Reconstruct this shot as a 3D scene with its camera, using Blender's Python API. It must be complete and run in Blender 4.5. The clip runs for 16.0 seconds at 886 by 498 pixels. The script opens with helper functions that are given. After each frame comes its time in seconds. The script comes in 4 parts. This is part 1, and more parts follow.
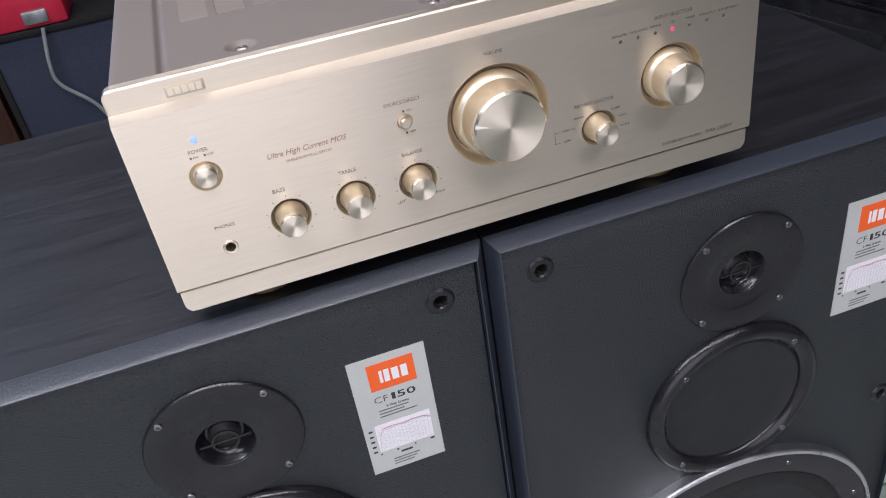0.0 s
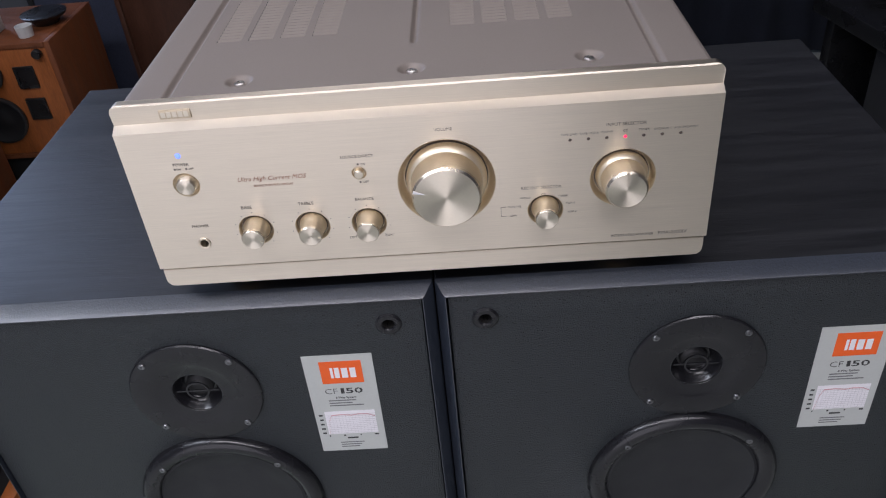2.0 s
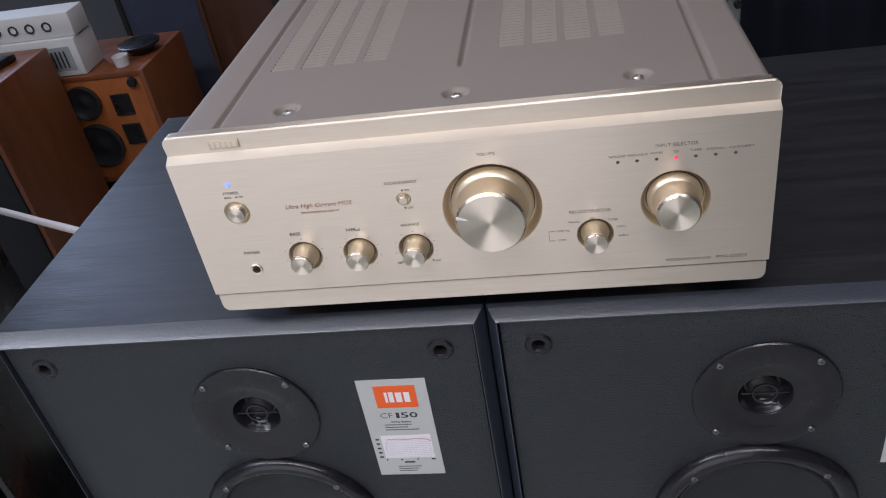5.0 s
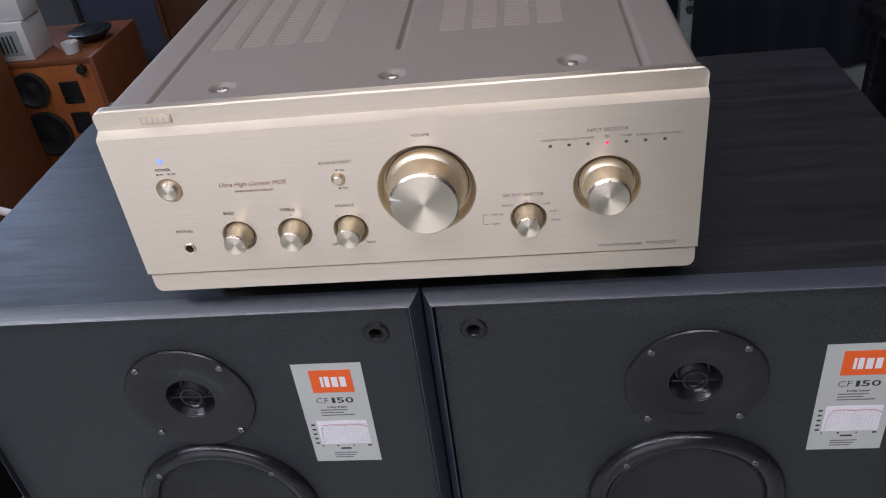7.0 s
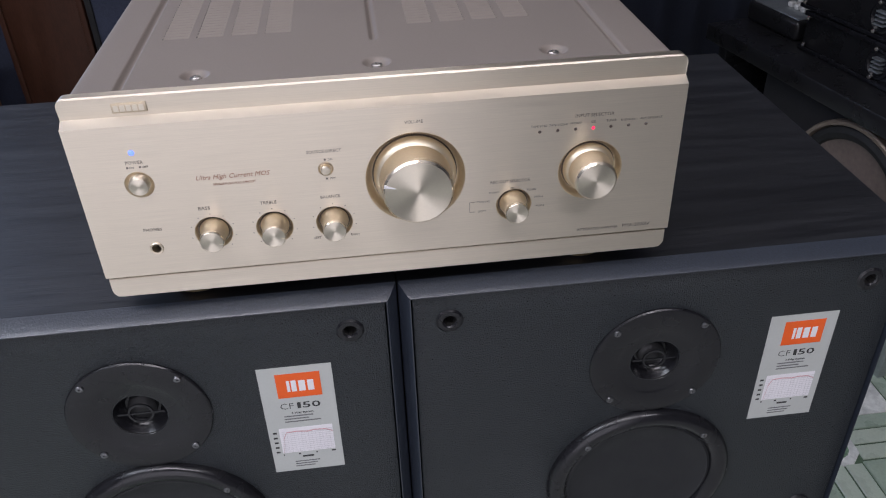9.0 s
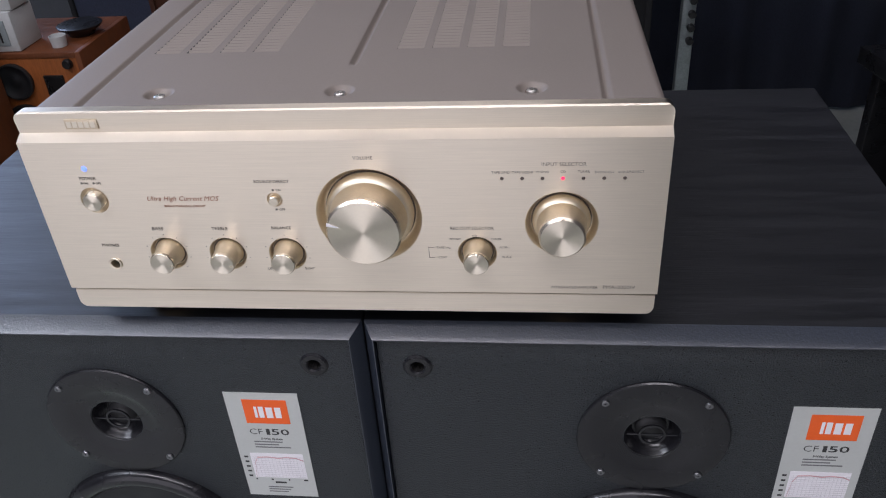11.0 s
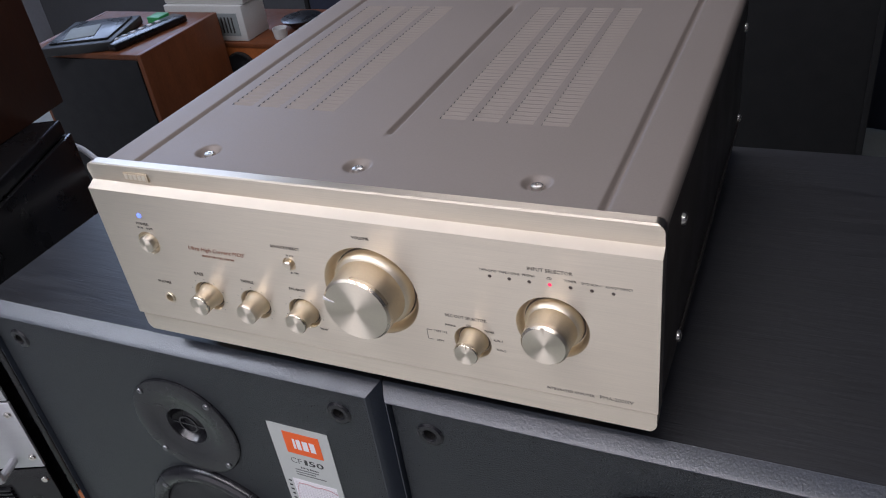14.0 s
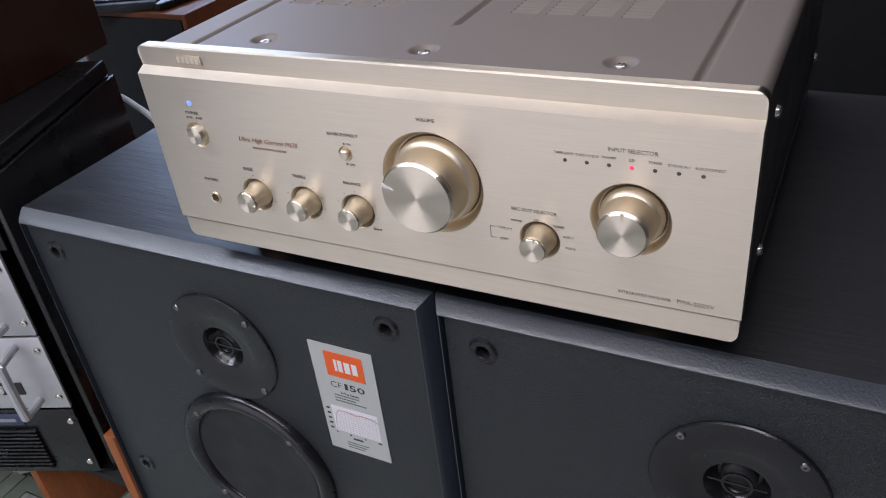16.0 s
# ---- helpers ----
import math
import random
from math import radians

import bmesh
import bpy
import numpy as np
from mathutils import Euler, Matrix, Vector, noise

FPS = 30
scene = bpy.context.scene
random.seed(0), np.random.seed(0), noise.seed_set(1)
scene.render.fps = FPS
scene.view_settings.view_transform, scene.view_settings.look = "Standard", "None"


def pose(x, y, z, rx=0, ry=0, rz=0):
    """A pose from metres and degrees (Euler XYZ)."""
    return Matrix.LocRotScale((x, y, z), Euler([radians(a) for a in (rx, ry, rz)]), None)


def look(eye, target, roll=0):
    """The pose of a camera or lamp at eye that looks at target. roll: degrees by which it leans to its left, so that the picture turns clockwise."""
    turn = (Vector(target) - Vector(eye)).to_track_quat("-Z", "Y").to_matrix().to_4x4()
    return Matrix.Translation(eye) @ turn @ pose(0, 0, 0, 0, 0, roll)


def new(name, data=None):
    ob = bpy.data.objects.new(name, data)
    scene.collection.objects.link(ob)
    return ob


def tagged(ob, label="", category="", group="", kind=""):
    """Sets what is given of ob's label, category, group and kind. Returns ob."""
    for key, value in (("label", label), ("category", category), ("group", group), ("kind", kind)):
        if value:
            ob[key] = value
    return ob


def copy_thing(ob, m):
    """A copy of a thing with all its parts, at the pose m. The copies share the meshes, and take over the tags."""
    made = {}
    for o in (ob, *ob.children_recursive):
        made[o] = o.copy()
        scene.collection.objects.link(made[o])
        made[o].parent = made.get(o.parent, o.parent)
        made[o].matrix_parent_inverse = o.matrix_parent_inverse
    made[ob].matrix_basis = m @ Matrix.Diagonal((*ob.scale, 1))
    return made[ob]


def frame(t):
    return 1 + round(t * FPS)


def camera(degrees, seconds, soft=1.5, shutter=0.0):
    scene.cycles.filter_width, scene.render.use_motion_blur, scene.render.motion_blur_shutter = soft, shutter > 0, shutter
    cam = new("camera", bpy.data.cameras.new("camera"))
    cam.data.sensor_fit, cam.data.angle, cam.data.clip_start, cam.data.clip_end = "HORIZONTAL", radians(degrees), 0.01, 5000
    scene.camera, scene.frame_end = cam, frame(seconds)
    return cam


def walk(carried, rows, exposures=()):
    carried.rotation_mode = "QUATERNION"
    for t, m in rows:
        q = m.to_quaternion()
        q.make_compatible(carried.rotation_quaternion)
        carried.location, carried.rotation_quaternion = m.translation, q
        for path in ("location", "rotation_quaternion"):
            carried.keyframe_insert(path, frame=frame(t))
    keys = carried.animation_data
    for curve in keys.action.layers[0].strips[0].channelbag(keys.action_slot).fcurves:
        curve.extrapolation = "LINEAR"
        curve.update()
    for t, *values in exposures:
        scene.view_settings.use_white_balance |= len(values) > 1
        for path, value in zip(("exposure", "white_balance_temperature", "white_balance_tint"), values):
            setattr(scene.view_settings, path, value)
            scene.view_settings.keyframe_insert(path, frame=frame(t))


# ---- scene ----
cam = camera(57.2, 16.0, soft=1.1)
METRES, EYE, TILT, LEAN, TURN = 1.0155, 1.1, 0.0, 0.0, -12.6
ROWS = [
    (0.0, 0.0, 0.0, 0.0, -5.42, -34.51, 7.93),
    (0.5, 0.0662, -0.0424, 0.0188, -3.02, -34.92, 6.56),
    (1.0, 0.1351, -0.025, 0.044, 2.55, -36.01, 6.01),
    (1.5, 0.1751, -0.007, 0.0603, 10.47, -35.84, 5.2),
    (2.0, 0.1857, -0.0015, 0.078, 12.75, -36.25, 4.51),
    (2.5, 0.1935, 0.0042, 0.091, 13.13, -36.35, 5.57),
    (3.0, 0.1873, 0.0011, 0.0836, 14.0, -36.4, 5.52),
    (3.5, 0.1893, 0.0014, 0.09, 15.9, -35.84, 5.76),
    (3.7, 0.1899, 0.0059, 0.0867, 17.09, -35.60, 6.27),
    (5.8, 0.2314, 0.0233, 0.0679, 17.60, -34.61, 8.92),
    (6.0, 0.2331, 0.0235, 0.0645, 17.2, -34.79, 8.5),
    (6.5, 0.2372, 0.0197, 0.0669, 16.1, -34.8, 7.35),
    (7.0, 0.2365, 0.0157, 0.0621, 16.24, -34.75, 6.21),
    (7.5, 0.2357, 0.0091, 0.0601, 16.4, -34.5, 5.19),
    (8.0, 0.2007, -0.0052, 0.0619, 15.18, -34.3, 4.09),
    (8.5, 0.1455, -0.0207, 0.0548, 11.07, -34.13, 2.41),
    (9.0, 0.1291, -0.0175, 0.0483, 5.6, -33.93, 1.61),
    (9.2, 0.1303, -0.0165, 0.0473, 4.16, -33.59, 1.75),
    (11.3, 0.2814, 0.0748, 0.0453, 19.49, -33.69, 3.25),
    (11.5, 0.2937, 0.074, 0.0407, 19.93, -33.93, 3.23),
    (12.0, 0.3332, 0.078, 0.0412, 22.87, -34.6, 4.79),
    (12.5, 0.3714, 0.1056, 0.0485, 25.61, -34.64, 5.04),
    (13.0, 0.3758, 0.1786, 0.0632, 30.69, -34.31, 6.38),
    (13.5, 0.3895, 0.2163, 0.0699, 32.85, -34.34, 6.61),
    (14.0, 0.3865, 0.182, 0.0899, 35.73, -33.74, 7.12),
    (14.5, 0.3723, 0.1484, 0.0669, 37.5, -33.42, 6.42),
    (15.0, 0.3779, 0.1342, 0.052, 38.39, -33.21, 6.1),
    (15.5, 0.3697, 0.1488, 0.0245, 38.66, -32.96, 5.91),
    (16.0, 0.3653, 0.1524, 0.0104, 38.7, -32.87, 5.83),
]
walk(cam, [(t, pose(-0.1395, -0.4768, EYE, TILT, LEAN, TURN) @ pose(METRES * x, METRES * y, METRES * z, 90 + pitch, roll, yaw)) for t, x, y, z, yaw, pitch, roll in ROWS],
     exposures=[(0.0, 0.38), (0.6, 0.22), (1.3, 0.10), (3.0, 0.0), (12.0, 0.0), (13.2, -0.10), (16.0, -0.12)])

# ---- light ----
world = bpy.data.worlds.new("world")
scene.world = world
world.use_nodes = True
world.node_tree.nodes["Background"].inputs[0].default_value = (0.6, 0.7, 0.9, 1)
world.node_tree.nodes["Background"].inputs[1].default_value = 0.05


def area_lamp(name, eye, target, sx, sy, watts, colour):
    data = bpy.data.lights.new(name, "AREA")
    data.shape, data.size, data.size_y, data.energy, data.color = "RECTANGLE", sx, sy, watts, colour
    ob = new(name, data)
    ob.matrix_world = look(eye, target)
    return ob


LAMP = (0.94, 0.905, 1.0)
area_lamp("ceiling_lamp_near", (-0.45, -0.85, 2.5), (-0.45, -0.84, 0.0), 1.2, 0.25, 15, LAMP)
area_lamp("ceiling_lamp_side", (-1.80, -0.55, 2.5), (-1.80, -0.54, 0.0), 1.2, 0.25, 24, (0.80, 0.85, 1.0))
area_lamp("ceiling_lamp_door", (0.65, -1.25, 2.5), (0.65, -1.24, 0.0), 1.2, 0.25, 15, LAMP)
area_lamp("ceiling_lamp_far", (-0.3, 1.25, 2.5), (-0.3, 1.26, 0.0), 1.2, 0.25, 7, LAMP)
area_lamp("window_daylight", (-2.72, 2.52, 2.0), (-0.3, 0.2, 0.8), 1.25, 1.15, 31, (0.52, 0.66, 1.0))
area_lamp("doorway_daylight", (-0.75, -2.15, 1.05), (-0.32, 0.0, 0.8), 2.3, 2.0, 22, (0.91, 0.88, 1.0))

# ---- materials ----


def mat(name, base, rough=0.5, metal=0.0, vary=0.15, scale=40.0, fine=400.0, bump=0.0, bump_scale=600.0,
        stretch=(1, 1, 1), spec=0.5, aniso=0.0, tangent=None, coat=0.0, per_piece=0.0, rough_vary=0.08, relief=0.0006, wavy=0.0):
    m = bpy.data.materials.new(name)
    m.use_nodes = True
    t = m.node_tree
    b = t.nodes["Principled BSDF"]
    n, l = t.nodes.new, t.links.new
    co = n("ShaderNodeTexCoord")
    mp = n("ShaderNodeMapping")
    mp.inputs["Scale"].default_value = stretch
    l(co.outputs["Object"], mp.inputs[0])
    big, small = n("ShaderNodeTexNoise"), n("ShaderNodeTexNoise")
    big.inputs["Scale"].default_value, small.inputs["Scale"].default_value = scale, fine
    big.inputs["Detail"].default_value, small.inputs["Detail"].default_value = 5, 3
    big.inputs["Distortion"].default_value = small.inputs["Distortion"].default_value = wavy
    l(mp.outputs[0], big.inputs[0])
    l(mp.outputs[0], small.inputs[0])
    add = n("ShaderNodeMath")
    add.operation = "ADD"
    l(big.outputs[0], add.inputs[0])
    l(small.outputs[0], add.inputs[1])
    value = add.outputs[0]
    if per_piece:
        info, mul, plus = n("ShaderNodeObjectInfo"), n("ShaderNodeMath"), n("ShaderNodeMath")
        mul.operation, plus.operation = "MULTIPLY_ADD", "ADD"
        mul.inputs[1].default_value, mul.inputs[2].default_value = per_piece, -per_piece / 2
        l(info.outputs["Random"], mul.inputs[0])
        l(mul.outputs[0], plus.inputs[0])
        l(value, plus.inputs[1])
        value = plus.outputs[0]
    ramp = n("ShaderNodeMapRange")
    ramp.inputs[1].default_value, ramp.inputs[2].default_value = 0.6, 1.4
    ramp.inputs[3].default_value, ramp.inputs[4].default_value = 1 - vary, 1 + vary
    l(value, ramp.inputs[0])
    mix = n("ShaderNodeVectorMath")
    mix.operation = "SCALE"
    mix.inputs[0].default_value = base
    l(ramp.outputs[0], mix.inputs[3])
    l(mix.outputs[0], b.inputs["Base Color"])
    rr = n("ShaderNodeMapRange")
    rr.inputs[1].default_value, rr.inputs[2].default_value = 0.3, 0.7
    rr.inputs[3].default_value, rr.inputs[4].default_value = max(0.02, rough - rough_vary), min(1, rough + rough_vary)
    l(big.outputs[0], rr.inputs[0])
    l(rr.outputs[0], b.inputs["Roughness"])
    b.inputs["Metallic"].default_value = metal
    b.inputs["Specular IOR Level"].default_value = spec
    b.inputs["Coat Weight"].default_value = coat
    if bump:
        bn, bp = n("ShaderNodeTexNoise"), n("ShaderNodeBump")
        bn.inputs["Scale"].default_value, bn.inputs["Detail"].default_value = bump_scale, 3
        bn.inputs["Distortion"].default_value = wavy
        bp.inputs["Strength"].default_value, bp.inputs["Distance"].default_value = bump, relief
        l(mp.outputs[0], bn.inputs[0])
        l(bn.outputs[0], bp.inputs["Height"])
        l(bp.outputs[0], b.inputs["Normal"])
    if aniso:
        b.inputs["Anisotropic"].default_value = aniso
        if tangent == "spun":
            tn = n("ShaderNodeTangent")
            tn.direction_type, tn.axis = "RADIAL", "Y"
            b.inputs["Anisotropic Rotation"].default_value = 0.25
            l(tn.outputs[0], b.inputs["Tangent"])
        else:
            tv = n("ShaderNodeCombineXYZ")
            for i in range(3):
                tv.inputs[i].default_value = tangent[i]
            l(tv.outputs[0], b.inputs["Tangent"])
    return m


def glow(name, colour, strength):
    m = bpy.data.materials.new(name)
    m.use_nodes = True
    b = m.node_tree.nodes["Principled BSDF"]
    b.inputs["Base Color"].default_value = (*colour, 1)
    b.inputs["Emission Color"].default_value = (*colour, 1)
    b.inputs["Emission Strength"].default_value = strength
    return m


M_panel = mat("brushed_champagne", (0.705, 0.630, 0.520), 0.37, 1.0, 0.07, 14, 45, 0.22, 42, (1, 70, 70), aniso=0.86, tangent=(0, 0.5, 0.86), rough_vary=0.05, relief=0.0002)
M_chamfer = mat("satin_chamfer", (0.705, 0.640, 0.545), 0.56, 1.0, 0.05, 14, 45, rough_vary=0.03)
M_bowl = mat("satin_gold", (0.80, 0.70, 0.55), 0.42, 1.0, 0.06, 30, 500, rough_vary=0.04)
M_knob = mat("satin_champagne", (0.82, 0.73, 0.58), 0.44, 1.0, 0.05, 30, 500, rough_vary=0.04)
M_spun = mat("spun_aluminium", (0.80, 0.725, 0.60), 0.40, 1.0, 0.03, 30, 500, aniso=0.97, tangent="spun", rough_vary=0.02)
M_chrome = mat("polished_metal", (0.82, 0.73, 0.60), 0.28, 1.0, 0.03)
M_cover = mat("champagne_paint", (0.280, 0.238, 0.208), 0.54, 0.25, 0.05, 12, 700, 0.05, 1500, rough_vary=0.04)
# champagne case sides: their shade is put into this near-black colour
M_side_shade = mat("dark_side_paint", (0.035, 0.030, 0.027), 0.45, 0.2, 0.1, 20, 700, 0.05, 1500)
M_dark = mat("dark_inside", (0.010, 0.009, 0.008), 0.8)
M_print = mat("dark_print", (0.13, 0.11, 0.09), 0.6)
M_script = mat("brown_print", (0.33, 0.16, 0.10), 0.6)
M_screw = mat("nickel_screw", (0.75, 0.71, 0.66), 0.25, 1.0, 0.05)
M_badge = mat("gold_badge", (0.62, 0.52, 0.38), 0.42, 0.6, 0.1, 200, 900)
M_badge_face = mat("pale_badge_face", (0.72, 0.65, 0.53), 0.4, 0.5, 0.05)
M_led_off = mat("smoked_led", (0.10, 0.075, 0.065), 0.25)
M_led_red = glow("red_led", (1.0, 0.02, 0.08), 1.6)
M_led_blue = glow("blue_led", (0.12, 0.20, 1.0), 1.8)
M_driver_screw = mat("dull_zinc_screw", (0.24, 0.24, 0.25), 0.3, 1.0, 0.1)
# dark brown that stands in for the shade round the knob bases
M_gap_shade = mat("brown_felt", (0.085, 0.065, 0.048), 0.9)
M_foot = mat("dark_bronze", (0.30, 0.23, 0.13), 0.30, 0.9)
M_rubber = mat("black_rubber", (0.012, 0.012, 0.012), 0.7)

M_ash = mat("black_ash_veneer", (0.0105, 0.0112, 0.0140), 0.48, 0, 0.55, 8, 42, 0.30, 30, (0.9, 9, 9), spec=0.85, relief=0.0009, wavy=0.9)
M_edge = mat("black_edge_paint", (0.024, 0.030, 0.043), 0.32, 0, 0.4, 500, 1000, 0.34, 620, (1, 1, 1), spec=0.85, rough_vary=0.04, relief=0.0006)
M_baffle = mat("black_leather_grain_paint", (0.0135, 0.0172, 0.0203), 0.35, 0, 0.95, 560, 1300, 0.95, 680, spec=0.56, relief=0.0016)
M_gloss = mat("black_moulded_plastic", (0.010, 0.010, 0.012), 0.25, 0, 0.1, 30, 300, 0.03, 800)
M_satin_plastic = mat("black_satin_plastic", (0.018, 0.018, 0.019), 0.5, 0, 0.1, 30, 300, 0.1, 900)
M_cone = mat("doped_paper_cone", (0.012, 0.013, 0.015), 0.6, 0, 0.15, 30, 300, 0.2, 500)
M_cast = mat("cast_frame_paint", (0.03, 0.029, 0.034), 0.4, 0.2, 0.1, 40, 400)
M_rim = mat("bare_aluminium_rim", (0.72, 0.72, 0.74), 0.35, 1.0, 0.08, 60, 500)
M_foil = mat("silver_foil", (0.53, 0.545, 0.52), 0.45, 0.15, 0.04, 30, 400)
M_orange = mat("orange_print", (0.85, 0.12, 0.015), 0.45, 0, 0.04, 30, 400)
M_white = mat("white_print", (0.80, 0.78, 0.80), 0.5, 0, 0.03, 30, 400)
M_ink = mat("black_ink", (0.03, 0.03, 0.03), 0.5)
M_softink = mat("faded_ink", (0.15, 0.15, 0.15), 0.5)
M_redline = mat("red_ink", (0.60, 0.36, 0.37), 0.5)
M_greyline = mat("grey_ink", (0.6, 0.58, 0.60), 0.5)

M_teak = mat("orange_teak_veneer", (0.33, 0.097, 0.024), 0.42, 0, 0.35, 5, 60, 0.15, 80, (8, 8, 1))
M_brown = mat("red_brown_veneer", (0.175, 0.055, 0.020), 0.45, 0, 0.3, 5, 60, 0.15, 80, (8, 8, 1))
M_walnut = mat("dark_walnut_veneer", (0.070, 0.027, 0.015), 0.45, 0, 0.3, 5, 60, 0.1, 80, (8, 8, 1))
M_grille = mat("black_grille_cloth", (0.014, 0.014, 0.016), 0.85, 0, 0.2, 30, 900, 0.5, 1400)
M_navy = mat("navy_cloth", (0.040, 0.047, 0.078), 0.9, 0, 0.3, 6, 300, 0.4, 700)
M_black = mat("black_carpet", (0.010, 0.010, 0.011), 0.8, 0, 0.2, 20, 300, 0.3, 600)
M_cab = mat("black_lacquer", (0.011, 0.011, 0.012), 0.3, 0, 0.1, 20, 300, 0.03, 500)
M_card = mat("white_carton", (0.62, 0.62, 0.60), 0.7, 0, 0.06, 12, 200)
M_cardgrey = mat("grey_carton_print", (0.30, 0.33, 0.33), 0.7, 0, 0.1, 12, 200)
M_silver = mat("silver_panel", (0.62, 0.62, 0.64), 0.42, 0.5, 0.06, 20, 300, 0.03, 300, (1, 8, 8))
M_steel = mat("galvanised_rail", (0.42, 0.45, 0.46), 0.4, 0.8, 0.25, 40, 300)
M_dull_rim = mat("dull_bronze_rim", (0.34, 0.27, 0.22), 0.35, 0.7, 0.15, 40, 300)
M_greycone = mat("grey_brown_paper", (0.15, 0.115, 0.098), 0.5, 0, 0.3, 12, 120)
M_wire = mat("white_cable", (0.70, 0.66, 0.63), 0.5)
M_red = mat("red_plastic", (0.65, 0.02, 0.06), 0.4)
M_green = mat("green_card", (0.05, 0.35, 0.12), 0.5)
M_bluegrey = mat("blue_grey_plastic", (0.05, 0.06, 0.12), 0.4)
M_tile = mat("pale_green_tile", (0.52, 0.60, 0.50), 0.3, 0, 0.1, 14, 200, 0.02, 200, per_piece=0.2)
M_tile_mid = mat("soft_green_tile", (0.38, 0.47, 0.38), 0.3, 0, 0.15, 14, 200, per_piece=0.2)
M_inset = mat("green_marbled_inset", (0.20, 0.32, 0.21), 0.3, 0, 0.7, 45, 160, per_piece=0.2)
M_marble = mat("white_marble_tile", (0.70, 0.72, 0.69), 0.25, 0, 0.35, 18, 60, per_piece=0.1)
M_floor = mat("pale_floor_tile", (0.42, 0.44, 0.41), 0.35, 0, 0.12, 5, 60)
M_grout = mat("dark_green_line", (0.10, 0.16, 0.10), 0.6, 0, 0.15)
M_wall = mat("grey_wall_paint", (0.28, 0.28, 0.30), 0.8, 0, 0.08, 2, 60, 0.1, 200)
# wall grey dimmed in the colour itself, so these walls look unlit
M_wall_dimmed = mat("charcoal_wall_paint", (0.085, 0.085, 0.09), 0.8, 0, 0.08, 2, 60, 0.1, 200)
M_ceiling = mat("off_white_ceiling", (0.62, 0.62, 0.62), 0.8, 0, 0.05, 2, 60)
M_lens = glow("lamp_tube", (1.0, 0.97, 0.93), 2.0)

# ---- mesh tools ----


def shade(mesh, angle):
    for p in mesh.polygons:
        p.use_smooth = True
    mesh.set_sharp_from_angle(angle=radians(angle))


def thing(name, at, label, category, group="", kind=""):
    e = new(name)
    e.empty_display_size = 0.05
    e.matrix_basis = Matrix.Translation(at)
    return tagged(e, label, category, group, kind)


def hang(ob, parent):
    ob.parent = parent
    if parent.parent is None:
        ob.matrix_parent_inverse = parent.matrix_basis.inverted()
    return ob


def part(name, bm, material, parent=None, label="", smooth=35):
    mesh = bpy.data.meshes.new(name)
    bm.normal_update()
    bm.to_mesh(mesh)
    bm.free()
    mats = material if isinstance(material, (list, tuple)) else [material]
    for m in mats:
        mesh.materials.append(m)
    if smooth:
        shade(mesh, smooth)
    ob = new(name, mesh)
    if parent is not None:
        hang(ob, parent)
    return tagged(ob, label)


def again(ob, parent, m, name=None):
    o = new(name or ob.name.split(".")[0], ob.data)
    hang(o, parent)
    o.matrix_basis = m
    return o


def box(x0, x1, y0, y1, z0, z1, bevel=0.002, segments=2):
    bm = bmesh.new()
    bmesh.ops.create_cube(bm, size=1.0)
    bm.transform(Matrix.Translation(((x0 + x1) / 2, (y0 + y1) / 2, (z0 + z1) / 2)) @ Matrix.Diagonal((x1 - x0, y1 - y0, z1 - z0, 1)))
    if bevel:
        bmesh.ops.bevel(bm, geom=list(bm.edges), offset=bevel, segments=segments, affect="EDGES", profile=0.5)
    return bm


def lathe(profile, segments=48, at=(0, 0, 0), turn=None):
    """Revolves (radius, forward) about the -y axis through at; turn may rotate it."""
    bm = bmesh.new()
    rings = []
    for r, p in profile:
        if r < 1e-6:
            rings.append([bm.verts.new((0, -p, 0))])
        else:
            rings.append([bm.verts.new((r * math.cos(2 * math.pi * i / segments), -p, r * math.sin(2 * math.pi * i / segments))) for i in range(segments)])
    for a, b in zip(rings, rings[1:]):
        for i in range(segments):
            j = (i + 1) % segments
            if len(a) == 1 and len(b) == 1:
                continue
            if len(a) == 1:
                bm.faces.new((a[0], b[i], b[j]))
            elif len(b) == 1:
                bm.faces.new((a[i], a[j], b[0]))
            else:
                bm.faces.new((a[i], a[j], b[j], b[i]))
    if turn is not None:
        bm.transform(turn)
    bm.transform(Matrix.Translation(at))
    bmesh.ops.recalc_face_normals(bm, faces=list(bm.faces))
    return bm


def joined(*parts):
    out = bmesh.new()
    for bm in parts:
        me = bpy.data.meshes.new("tmp")
        bm.to_mesh(me)
        bm.free()
        out.from_mesh(me)
        bpy.data.meshes.remove(me)
    return out


